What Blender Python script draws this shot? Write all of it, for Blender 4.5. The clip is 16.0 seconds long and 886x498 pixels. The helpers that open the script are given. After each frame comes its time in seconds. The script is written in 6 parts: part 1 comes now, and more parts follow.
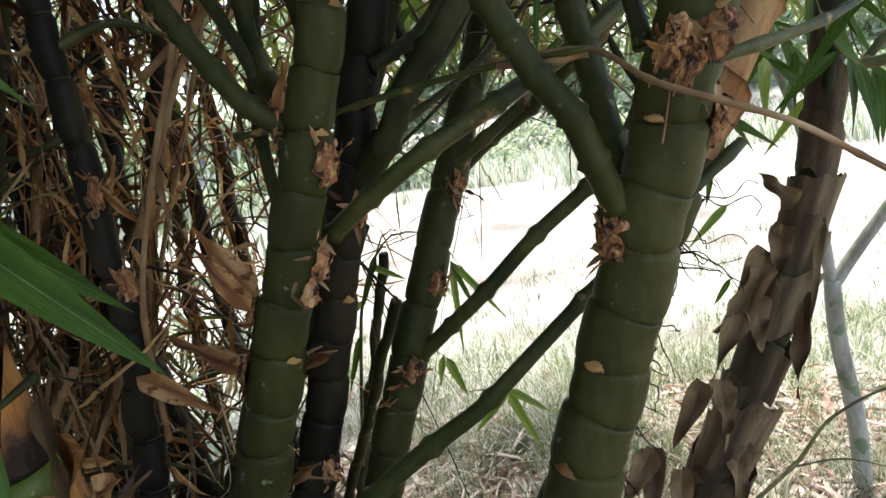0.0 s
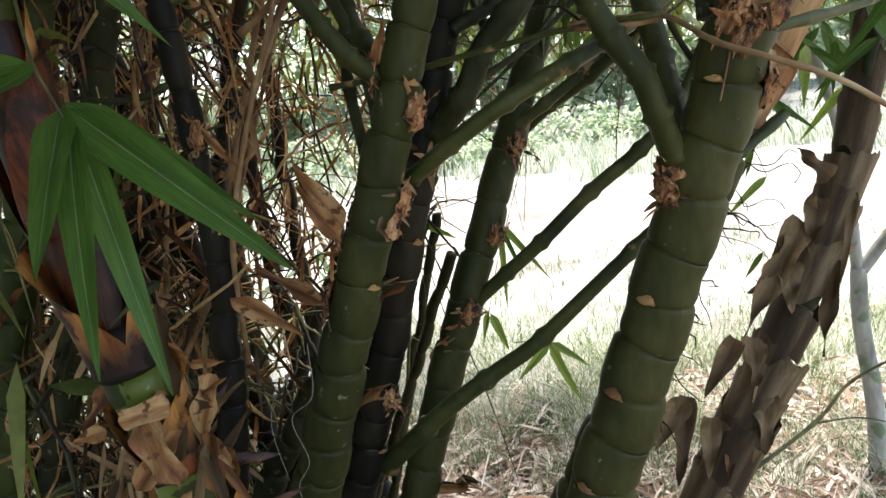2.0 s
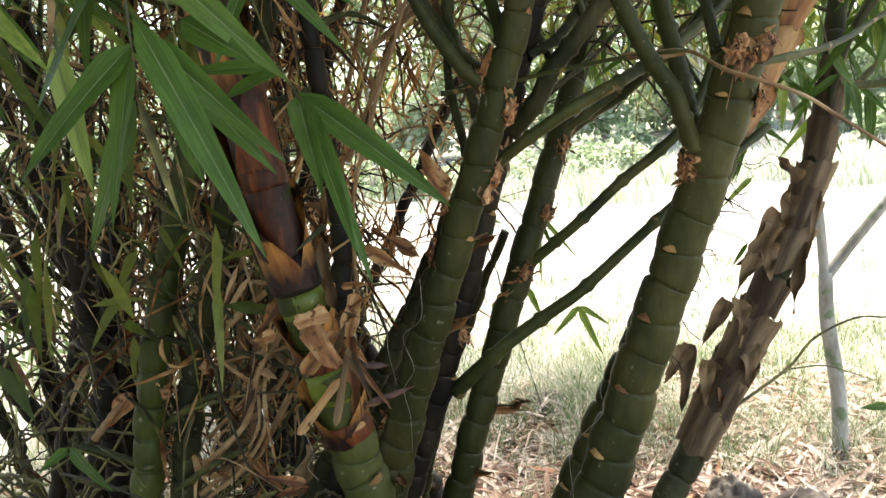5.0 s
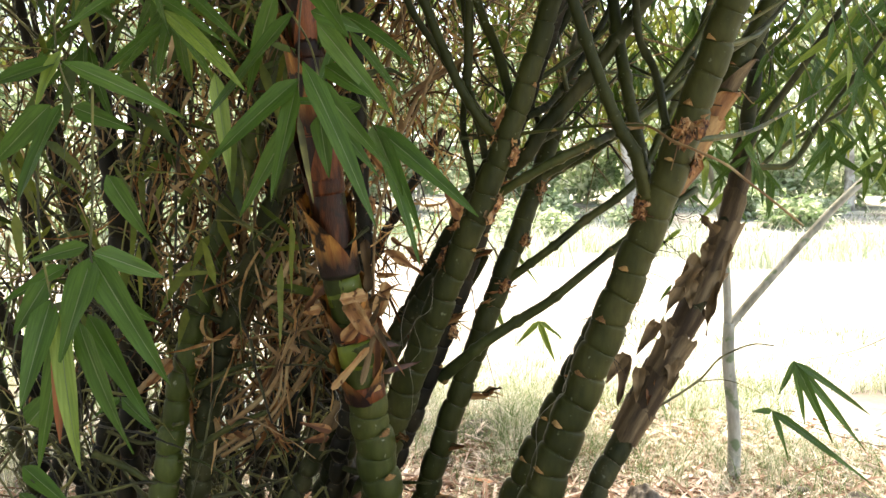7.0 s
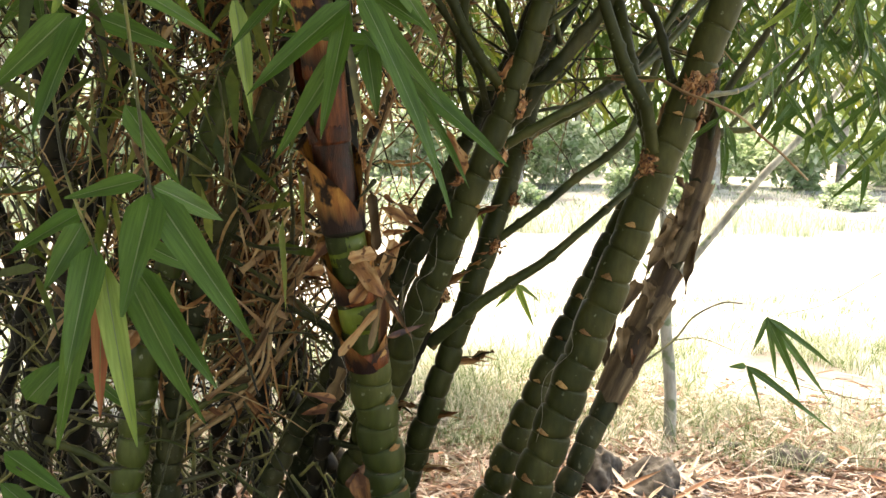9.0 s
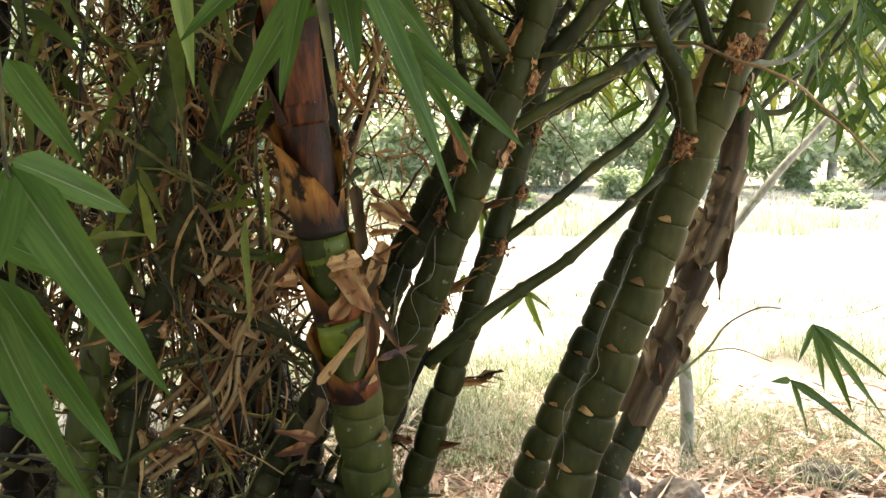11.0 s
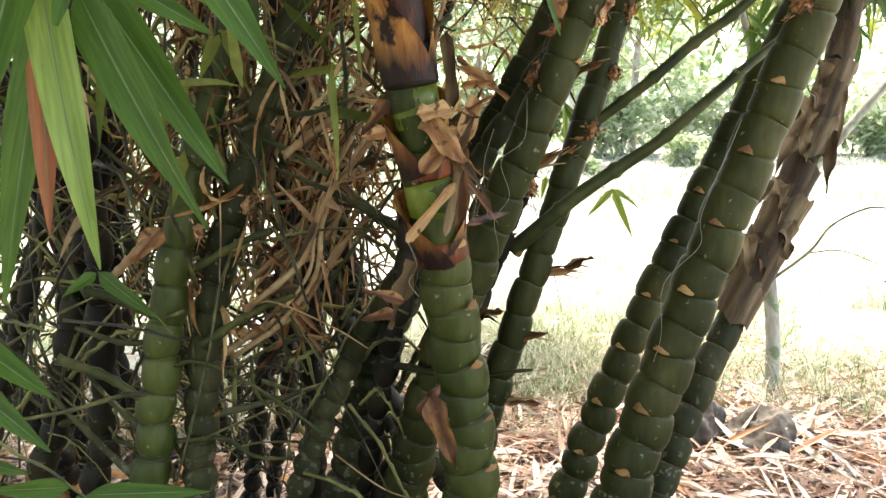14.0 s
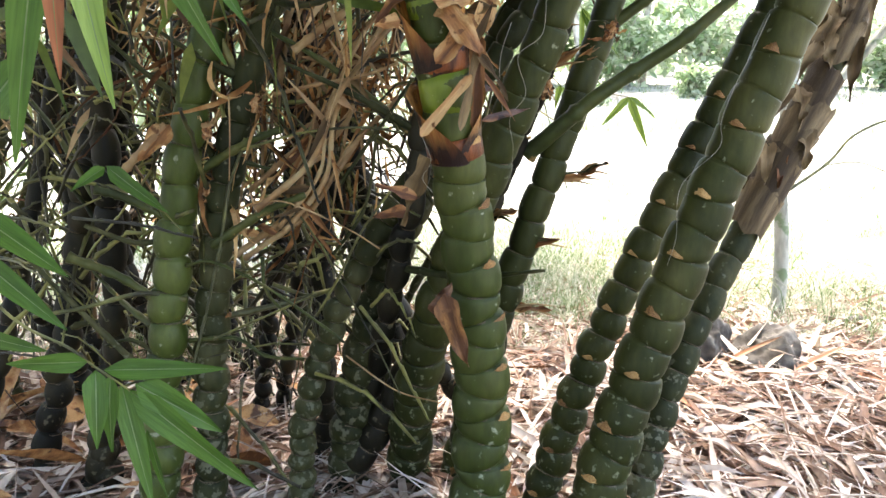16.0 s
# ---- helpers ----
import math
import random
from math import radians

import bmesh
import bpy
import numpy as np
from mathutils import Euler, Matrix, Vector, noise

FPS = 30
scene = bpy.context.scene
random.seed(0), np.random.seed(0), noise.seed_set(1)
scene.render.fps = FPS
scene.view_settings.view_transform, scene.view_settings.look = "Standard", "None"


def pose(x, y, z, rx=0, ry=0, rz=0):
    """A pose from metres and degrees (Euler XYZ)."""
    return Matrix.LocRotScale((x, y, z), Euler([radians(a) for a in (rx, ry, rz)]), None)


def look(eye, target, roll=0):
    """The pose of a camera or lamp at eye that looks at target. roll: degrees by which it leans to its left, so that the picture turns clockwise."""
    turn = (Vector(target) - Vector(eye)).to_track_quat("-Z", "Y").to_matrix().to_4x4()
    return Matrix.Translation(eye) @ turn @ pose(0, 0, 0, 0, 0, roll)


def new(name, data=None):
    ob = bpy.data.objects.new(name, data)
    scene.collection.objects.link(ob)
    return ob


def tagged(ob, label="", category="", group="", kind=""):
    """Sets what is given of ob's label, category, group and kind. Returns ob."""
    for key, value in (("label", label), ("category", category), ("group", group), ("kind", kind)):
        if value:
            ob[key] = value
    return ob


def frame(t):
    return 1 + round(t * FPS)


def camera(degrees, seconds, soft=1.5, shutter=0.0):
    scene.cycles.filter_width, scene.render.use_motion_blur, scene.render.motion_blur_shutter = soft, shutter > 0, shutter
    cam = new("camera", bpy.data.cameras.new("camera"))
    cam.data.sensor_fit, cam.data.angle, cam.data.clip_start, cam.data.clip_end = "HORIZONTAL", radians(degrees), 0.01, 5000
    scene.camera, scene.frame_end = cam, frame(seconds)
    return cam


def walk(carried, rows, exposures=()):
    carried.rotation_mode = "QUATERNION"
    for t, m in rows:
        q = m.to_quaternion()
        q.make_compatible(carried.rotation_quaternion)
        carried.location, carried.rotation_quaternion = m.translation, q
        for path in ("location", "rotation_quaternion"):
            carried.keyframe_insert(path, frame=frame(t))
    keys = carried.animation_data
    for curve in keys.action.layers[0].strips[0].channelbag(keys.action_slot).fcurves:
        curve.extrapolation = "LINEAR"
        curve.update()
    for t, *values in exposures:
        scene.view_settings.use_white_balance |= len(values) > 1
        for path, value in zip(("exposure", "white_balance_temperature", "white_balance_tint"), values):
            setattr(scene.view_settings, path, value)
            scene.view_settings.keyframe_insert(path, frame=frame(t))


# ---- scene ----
cam = camera(62.2, 16.0, soft=1.5)
PATH = [
    (0, (0.144, 0.068, 1.39), (-0.125, 2.022, 1.063), -9.8),
    (0.5, (0.135, 0.046, 1.368), (-0.142, 1.998, 1.03), -9.5),
    (1, (0.12, 0.024, 1.362), (-0.182, 1.971, 1.016), -9.3),
    (1.5, (0.097, -0.008, 1.36), (-0.224, 1.935, 1.014), -8.5),
    (2, (0.088, -0.052, 1.357), (-0.236, 1.891, 1.011), -7.4),
    (2.5, (0.084, -0.101, 1.35), (-0.247, 1.84, 1.001), -7.0),
    (3, (0.073, -0.163, 1.348), (-0.269, 1.777, 1.002), -6.9),
    (3.5, (0.06, -0.22, 1.346), (-0.297, 1.719, 1.008), -6.6),
    (4, (0.043, -0.285, 1.342), (-0.298, 1.657, 1.006), -6.1),
    (4.2, (0.039, -0.315, 1.338), (-0.311, 1.654, 1.001), -6.0),
    (6.3, (-0.196, -0.685, 1.312), (-0.24, 1.255, 1.122), -2.4),
    (6.5, (-0.201, -0.727, 1.315), (-0.232, 1.263, 1.117), -1.8),
    (7, (-0.202, -0.862, 1.273), (-0.244, 1.132, 1.134), 0.4),
    (7.5, (-0.251, -0.86, 1.271), (-0.317, 1.134, 1.134), 0.9),
    (8, (-0.387, -0.767, 1.277), (-0.304, 1.224, 1.106), 0.6),
    (8.5, (-0.475, -0.783, 1.238), (-0.213, 1.19, 1.045), 1.1),
    (10.8, (-0.447, -0.51, 1.187), (-0.151, 1.48, 1.007), 0.2),
    (11, (-0.449, -0.49, 1.183), (-0.151, 1.48, 1.004), -0.2),
    (11.5, (-0.452, -0.472, 1.161), (-0.265, 1.514, 1.012), -0.7),
    (12, (-0.468, -0.471, 1.122), (-0.315, 1.519, 0.986), -0.7),
    (12.5, (-0.484, -0.447, 1.072), (-0.327, 1.541, 0.924), -1.0),
    (13, (-0.481, -0.432, 1.038), (-0.315, 1.551, 0.839), -0.5),
    (13.5, (-0.491, -0.432, 1.01), (-0.322, 1.55, 0.803), -0.2),
    (14, (-0.497, -0.438, 0.986), (-0.363, 1.542, 0.735), -0.4),
    (14.5, (-0.505, -0.44, 0.973), (-0.389, 1.534, 0.676), -0.5),
    (15, (-0.51, -0.435, 0.949), (-0.392, 1.533, 0.613), -0.4),
    (15.5, (-0.514, -0.429, 0.935), (-0.392, 1.528, 0.542), 0.1),
    (16, (-0.512, -0.429, 0.926), (-0.392, 1.52, 0.494), 0.2),
]
EXPOSURES = [(0.0, 2.02, 6700, 13), (4.2, 2.48, 7000, 13), (6.5, 2.60, 7900, 13), (11.0, 2.56, 8400, 13), (13.0, 2.98, 8150, 13), (14.5, 3.11, 7400, 13), (16.0, 3.32, 6950, 13)]
walk(cam, [(t, look(eye, target, roll)) for t, eye, target, roll in PATH], EXPOSURES)

# ---- light ----
SUN_EL, SUN_AZ = 68.0, 14.0          # degrees; azimuth from +y towards +x
world = bpy.data.worlds.new("sky")
scene.world = world
world.use_nodes = True
_n = world.node_tree.nodes
_sky = _n.new("ShaderNodeTexSky")
_sky.sky_type, _sky.sun_disc = "NISHITA", False
_sky.sun_elevation, _sky.sun_rotation = radians(SUN_EL), radians(SUN_AZ)
_sky.air_density, _sky.dust_density = 1.0, 2.5
world.node_tree.links.new(_sky.outputs[0], _n["Background"].inputs[0])
_n["Background"].inputs[1].default_value = 0.15
sun = new("sun", bpy.data.lights.new("sun", "SUN"))
sun.data.energy, sun.data.angle, sun.data.color = 3.2, radians(12), (1.0, 0.97, 0.92)
_d = Vector((math.sin(radians(SUN_AZ)) * math.cos(radians(SUN_EL)), math.cos(radians(SUN_AZ)) * math.cos(radians(SUN_EL)), math.sin(radians(SUN_EL))))
sun.matrix_world = look(tuple(_d * 30), (0, 0, 0))

rng = random.Random(11)


# ---- materials ----
def material(name, colors, scale=12.0, detail=5.0, rough=0.55, bump=0.15, bump_scale=60.0, stretch=(1, 1, 1), island=0.0, thing_random=0.0,
             spots=None, spot_scale=40.0, spot_at=0.62, clear=0.0, specular=0.4, foot=None, low_spots=0.0):
    """A mottled surface: noise through the colours, fine grain on top, optional pale or dark spots, tint by island or object."""
    m = bpy.data.materials.new(name)
    m.use_nodes = True
    n, l = m.node_tree.nodes, m.node_tree.links
    b = n["Principled BSDF"]
    tc = n.new("ShaderNodeTexCoord")
    mp = n.new("ShaderNodeMapping")
    mp.inputs["Scale"].default_value = stretch
    l.new(tc.outputs["Object"], mp.inputs[0])
    no = n.new("ShaderNodeTexNoise")
    no.inputs["Scale"].default_value, no.inputs["Detail"].default_value = scale, detail
    l.new(mp.outputs[0], no.inputs["Vector"])
    ramp = n.new("ShaderNodeValToRGB")
    el = ramp.color_ramp.elements
    while len(el) < len(colors):
        el.new(0.5)
    for k, c in enumerate(colors):
        el[k].position = 0.32 + 0.36 * k / max(1, len(colors) - 1)
        el[k].color = (*c, 1)
    src = no.outputs["Fac"]
    if island or thing_random:
        add = n.new("ShaderNodeMath")
        add.operation = "MULTIPLY_ADD"
        if island:
            g = n.new("ShaderNodeNewGeometry")
            l.new(g.outputs["Random Per Island"], add.inputs[0])
        else:
            g = n.new("ShaderNodeObjectInfo")
            l.new(g.outputs["Random"], add.inputs[0])
        k = island or thing_random
        add.inputs[1].default_value = k
        off = n.new("ShaderNodeMath")
        off.operation = "SUBTRACT"
        l.new(src, off.inputs[0])
        off.inputs[1].default_value = k / 2
        l.new(off.outputs[0], add.inputs[2])
        src = add.outputs[0]
    l.new(src, ramp.inputs[0])
    col = ramp.outputs[0]
    fine = n.new("ShaderNodeTexNoise")
    fine.inputs["Scale"].default_value, fine.inputs["Detail"].default_value = bump_scale, 6.0
    l.new(mp.outputs[0], fine.inputs["Vector"])
    mix = n.new("ShaderNodeMix")
    mix.data_type, mix.blend_type = "RGBA", "OVERLAY"
    mix.inputs[0].default_value = 0.45
    l.new(col, mix.inputs[6])
    l.new(fine.outputs["Fac"], mix.inputs[7])
    col = mix.outputs[2]
    if spots:
        sn = n.new("ShaderNodeTexNoise")
        sn.inputs["Scale"].default_value, sn.inputs["Detail"].default_value = spot_scale, 8.0
        l.new(tc.outputs["Object"], sn.inputs["Vector"])
        mr = n.new("ShaderNodeMapRange")
        mr.inputs["From Min"].default_value, mr.inputs["From Max"].default_value = spot_at, spot_at + 0.06
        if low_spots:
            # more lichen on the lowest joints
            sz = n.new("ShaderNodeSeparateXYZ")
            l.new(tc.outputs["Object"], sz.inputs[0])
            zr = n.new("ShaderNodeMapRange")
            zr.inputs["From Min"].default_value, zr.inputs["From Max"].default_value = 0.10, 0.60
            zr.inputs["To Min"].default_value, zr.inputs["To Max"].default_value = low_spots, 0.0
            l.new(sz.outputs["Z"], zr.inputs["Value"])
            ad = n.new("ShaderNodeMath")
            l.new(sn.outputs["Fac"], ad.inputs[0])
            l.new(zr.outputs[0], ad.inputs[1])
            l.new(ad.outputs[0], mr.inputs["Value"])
        else:
            l.new(sn.outputs["Fac"], mr.inputs["Value"])
        m2 = n.new("ShaderNodeMix")
        m2.data_type = "RGBA"
        l.new(mr.outputs[0], m2.inputs[0])
        l.new(col, m2.inputs[6])
        m2.inputs[7].default_value = (*spots, 1)
        col = m2.outputs[2]
    if foot:
        # a dark, charred-looking lower end along the piece's own length
        sep = n.new("ShaderNodeSeparateXYZ")
        l.new(tc.outputs["Object"], sep.inputs[0])
        wob = n.new("ShaderNodeMath")
        wob.operation = "MULTIPLY_ADD"
        l.new(no.outputs["Fac"], wob.inputs[0])
        wob.inputs[1].default_value = -0.10
        l.new(sep.outputs["Z"], wob.inputs[2])
        fr = n.new("ShaderNodeMapRange")
        fr.inputs["From Min"].default_value, fr.inputs["From Max"].default_value = foot[1] - 0.05, foot[2] - 0.05
        l.new(wob.outputs[0], fr.inputs["Value"])
        m3 = n.new("ShaderNodeMix")
        m3.data_type = "RGBA"
        l.new(fr.outputs[0], m3.inputs[0])
        m3.inputs[6].default_value = (*foot[0], 1)
        l.new(col, m3.inputs[7])
        col = m3.outputs[2]
    l.new(col, b.inputs["Base Color"])
    b.inputs["Roughness"].default_value = rough
    b.inputs["Specular IOR Level"].default_value = specular
    if bump:
        bp = n.new("ShaderNodeBump")
        bp.inputs["Strength"].default_value, bp.inputs["Distance"].default_value = bump, 0.004
        l.new(fine.outputs["Fac"], bp.inputs["Height"])
        l.new(bp.outputs[0], b.inputs["Normal"])
    if clear:
        tr = n.new("ShaderNodeBsdfTranslucent")
        l.new(col, tr.inputs["Color"])
        ms = n.new("ShaderNodeMixShader")
        ms.inputs[0].default_value = clear
        l.new(b.outputs[0], ms.inputs[1])
        l.new(tr.outputs[0], ms.inputs[2])
        l.new(ms.outputs[0], n["Material Output"].inputs["Surface"])
    return m


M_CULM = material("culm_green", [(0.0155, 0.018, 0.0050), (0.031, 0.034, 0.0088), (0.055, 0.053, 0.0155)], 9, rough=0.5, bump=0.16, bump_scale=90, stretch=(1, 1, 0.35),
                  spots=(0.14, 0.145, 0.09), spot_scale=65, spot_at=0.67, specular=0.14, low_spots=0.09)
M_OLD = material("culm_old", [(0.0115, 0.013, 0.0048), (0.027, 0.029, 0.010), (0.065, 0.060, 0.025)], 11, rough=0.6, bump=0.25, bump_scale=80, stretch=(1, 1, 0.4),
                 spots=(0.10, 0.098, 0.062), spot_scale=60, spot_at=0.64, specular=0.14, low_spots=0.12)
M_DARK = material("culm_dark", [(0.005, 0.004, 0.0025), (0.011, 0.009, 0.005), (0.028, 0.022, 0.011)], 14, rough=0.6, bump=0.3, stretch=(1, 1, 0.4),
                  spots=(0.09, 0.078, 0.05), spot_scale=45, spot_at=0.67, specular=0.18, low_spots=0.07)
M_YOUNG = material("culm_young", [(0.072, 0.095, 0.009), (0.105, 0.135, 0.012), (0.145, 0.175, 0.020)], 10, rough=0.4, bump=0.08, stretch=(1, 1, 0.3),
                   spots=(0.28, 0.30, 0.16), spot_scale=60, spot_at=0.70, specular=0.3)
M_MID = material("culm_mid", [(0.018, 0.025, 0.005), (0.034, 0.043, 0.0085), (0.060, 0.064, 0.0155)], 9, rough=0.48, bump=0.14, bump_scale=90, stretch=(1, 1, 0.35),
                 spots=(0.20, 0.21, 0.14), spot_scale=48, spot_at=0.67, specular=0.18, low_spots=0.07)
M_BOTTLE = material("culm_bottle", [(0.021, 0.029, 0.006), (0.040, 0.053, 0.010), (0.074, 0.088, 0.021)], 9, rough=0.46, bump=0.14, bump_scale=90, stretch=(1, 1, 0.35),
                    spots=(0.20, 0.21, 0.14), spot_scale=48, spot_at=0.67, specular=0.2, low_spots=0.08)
M_RING = material("node_scar", [(0.016, 0.011, 0.007), (0.05, 0.034, 0.018), (0.26, 0.20, 0.12)], 30, rough=0.75, bump=0.3, bump_scale=200)
M_BUD = material("bud_scale", [(0.10, 0.042, 0.014), (0.30, 0.15, 0.045), (0.43, 0.26, 0.10)], 70, rough=0.7, bump=0.3, bump_scale=220, stretch=(3, 3, 0.5), thing_random=0.3)
M_SHEATH = material("sheath_tan", [(0.08, 0.03, 0.012), (0.26, 0.115, 0.042), (0.42, 0.25, 0.11)], 7, rough=0.6, bump=0.3, bump_scale=70, stretch=(5, 5, 0.6), thing_random=0.35,
                    spots=(0.07, 0.03, 0.015), spot_scale=22, spot_at=0.6, clear=0.15, specular=0.22)
M_SHRED = material("sheath_red", [(0.012, 0.004, 0.003), (0.044, 0.011, 0.004), (0.16, 0.045, 0.012)], 11, rough=0.42, bump=0.3, bump_scale=80, stretch=(5, 5, 0.7), thing_random=0.3,
                   spots=(0.014, 0.007, 0.006), spot_scale=18, spot_at=0.57, specular=0.22)
M_VSHEATH = material("sheath_banded", [(0.035, 0.011, 0.005), (0.19, 0.062, 0.016), (0.46, 0.215, 0.058)], 9, rough=0.5, bump=0.35, bump_scale=70, stretch=(5, 5, 0.6), thing_random=0.25,
                     spots=(0.018, 0.008, 0.005), spot_scale=17, spot_at=0.54, clear=0.1, foot=((0.018, 0.007, 0.005), 0.022, 0.07), specular=0.25)
M_SGREY = material("sheath_grey", [(0.038, 0.023, 0.011), (0.086, 0.056, 0.027), (0.165, 0.116, 0.061)], 7, specular=0.2, rough=0.7, bump=0.4, bump_scale=70, stretch=(6, 6, 0.6), thing_random=0.25, clear=0.08)
M_KNOT = material("knot_fibre", [(0.06, 0.022, 0.009), (0.32, 0.135, 0.048), (0.56, 0.34, 0.17)], 90, rough=0.8, bump=0.8, bump_scale=160, stretch=(1.6, 1.6, 0.25), thing_random=0.2,
                  spots=(0.03, 0.012, 0.008), spot_scale=70, spot_at=0.58)
# the same dry stuff on blades and flaps, whose grain runs along their own length
M_TANBLADE = material("blade_tan", [(0.08, 0.03, 0.012), (0.25, 0.11, 0.038), (0.42, 0.25, 0.11)], 8, rough=0.6, bump=0.3, bump_scale=70, stretch=(0.5, 6, 6), thing_random=0.35,
                      spots=(0.12, 0.05, 0.02), spot_scale=55, spot_at=0.62, clear=0.15, specular=0.22)
M_REDBLADE = material("blade_red", [(0.025, 0.009, 0.005), (0.085, 0.032, 0.013), (0.20, 0.095, 0.04)], 8, rough=0.38, bump=0.4, bump_scale=80, stretch=(0.7, 4, 4), thing_random=0.15,
                      spots=(0.02, 0.009, 0.006), spot_scale=40, spot_at=0.58, specular=0.3)
M_GREYBLADE = material("blade_grey", [(0.045, 0.025, 0.010), (0.105, 0.064, 0.027), (0.19, 0.125, 0.062)], 7, rough=0.7, bump=0.4, bump_scale=70, stretch=(0.5, 3, 3), thing_random=0.3, clear=0.08, specular=0.2)
BLADES = {"sheath_tan": M_TANBLADE, "sheath_red": M_REDBLADE, "sheath_grey": M_GREYBLADE}
M_LEAF = material("leaf_green", [(0.042, 0.088, 0.012), (0.054, 0.110, 0.0155), (0.070, 0.132, 0.020)], 6, rough=0.42, bump=0.25, bump_scale=45, stretch=(0.5, 9, 9), thing_random=0.25, clear=0.3, specular=0.22)
M_RIB = material("leaf_rib", [(0.085, 0.125, 0.04), (0.135, 0.175, 0.06)], 20, rough=0.5, bump=0.0, clear=0.2)
M_LIGHT = material("leaf_light", [(0.12, 0.19, 0.028), (0.18, 0.26, 0.042), (0.24, 0.32, 0.065)], 6, rough=0.42, bump=0.25, bump_scale=45, stretch=(0.5, 9, 9), clear=0.4)
M_RUST = material("leaf_rust", [(0.18, 0.055, 0.02), (0.28, 0.09, 0.033), (0.37, 0.15, 0.06)], 6, rough=0.55, bump=0.25, bump_scale=45, stretch=(0.5, 9, 9), clear=0.25)
M_FOLIAGE = material("foliage", [(0.040, 0.066, 0.012), (0.085, 0.118, 0.018), (0.145, 0.165, 0.026)], 5, rough=0.5, bump=0.0, island=0.5, clear=0.45)
M_TWIG = material("twig_green", [(0.016, 0.013, 0.006), (0.062, 0.060, 0.018), (0.19, 0.175, 0.05)], 14, rough=0.55, bump=0.2, island=0.4)
M_BRANCH = material("branch_green", [(0.021, 0.027, 0.008), (0.042, 0.050, 0.012), (0.09, 0.083, 0.025)], 10, specular=0.22, rough=0.5, bump=0.15, spots=(0.26, 0.17, 0.07), spot_scale=30, spot_at=0.63)
M_DRY = material("twig_dry", [(0.018, 0.009, 0.004), (0.105, 0.052, 0.019), (0.36, 0.235, 0.115)], 8, rough=0.7, bump=0.2, island=0.6)
M_DRYB = material("branch_dry", [(0.15, 0.075, 0.03), (0.26, 0.15, 0.065), (0.36, 0.25, 0.125)], 12, rough=0.65, bump=0.2)
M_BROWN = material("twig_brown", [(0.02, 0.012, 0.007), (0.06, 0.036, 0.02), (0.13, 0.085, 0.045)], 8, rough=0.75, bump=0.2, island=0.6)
M_RIBBON = material("withered_blade", [(0.06, 0.023, 0.008), (0.27, 0.122, 0.041), (0.52, 0.32, 0.14)], 14, rough=0.7, bump=0.4, bump_scale=120, island=0.55, clear=0.25, specular=0.2)
M_THREAD = material("thread", [(0.2, 0.18, 0.14), (0.3, 0.27, 0.21)], 20, rough=0.7, bump=0.0)
M_LITTER = material("litter", [(0.20, 0.115, 0.075), (0.40, 0.29, 0.22), (0.64, 0.55, 0.47)], 4, rough=0.75, bump=0.0, island=0.75, clear=0.15)
M_LITTERO = material("fallen_leaf", [(0.28, 0.12, 0.055), (0.46, 0.31, 0.20), (0.64, 0.54, 0.42)], 6, rough=0.7, bump=0.2, thing_random=0.7, stretch=(0.5, 6, 6))
M_GRASS = material("grass", [(0.09, 0.15, 0.045), (0.24, 0.29, 0.15), (0.55, 0.54, 0.42)], 3, rough=0.6, bump=0.0, island=0.7, clear=0.4)
M_EDGE = material("pale_grass", [(0.26, 0.32, 0.19), (0.46, 0.50, 0.37), (0.66, 0.66, 0.56)], 3, rough=0.6, bump=0.0, island=0.7, clear=0.4)
M_ROCK = material("rock", [(0.03, 0.024, 0.019), (0.085, 0.072, 0.057), (0.19, 0.17, 0.14)], 16, rough=0.9, bump=1.0, bump_scale=38, spots=(0.17, 0.17, 0.14), spot_scale=24, spot_at=0.66)
M_BARK = material("bark", [(0.18, 0.18, 0.14), (0.32, 0.32, 0.27), (0.45, 0.45, 0.39)], 14, rough=0.8, bump=0.5, bump_scale=60, stretch=(1, 1, 0.3), spots=(0.16, 0.21, 0.12), spot_scale=16, spot_at=0.58)
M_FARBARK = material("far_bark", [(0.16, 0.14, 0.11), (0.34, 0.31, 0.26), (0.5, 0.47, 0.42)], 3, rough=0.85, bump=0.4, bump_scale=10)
# leaf greens lifted towards white: glare and haze of the distance put into the colour
M_GLARELEAF = material("glare_paled_leaves", [(0.17, 0.25, 0.11), (0.34, 0.43, 0.25), (0.54, 0.59, 0.44)], 0.5, rough=0.55, bump=0.0, island=0.5, clear=0.55)
M_GROUND = material("earth_grass", [(0.12, 0.105, 0.085), (0.19, 0.18, 0.155), (0.25, 0.255, 0.22), (0.35, 0.355, 0.31)], 0.9, detail=9, rough=0.9, bump=0.7, bump_scale=25)


# ---- builders ----
BASE = {}


def thing(name, at, label, category, group="", kind=""):
    ob = new(name)
    ob.location = at
    ob.empty_display_size = 0.05
    BASE[ob.name] = Vector(at)
    return tagged(ob, label, category, group, kind)


def mesh(name, verts, faces, mat, smooth=True):
    me = bpy.data.meshes.new(name)
    me.from_pydata([tuple(v) for v in verts], [], faces)
    me.materials.append(mat)
    if smooth:
        me.polygons.foreach_set("use_smooth", [True] * len(me.polygons))
    me.update()
    return me


def part(name, me, parent, label="", m=None):
    """A mesh laid out in the world (or moved there by m), under its thing or part."""
    ob = new(name, me)
    ob.parent = parent
    if parent.name in BASE:
        ob.matrix_parent_inverse = Matrix.Translation(-BASE[parent.name])
    if m is not None:
        ob.matrix_basis = m
    return tagged(ob, label)


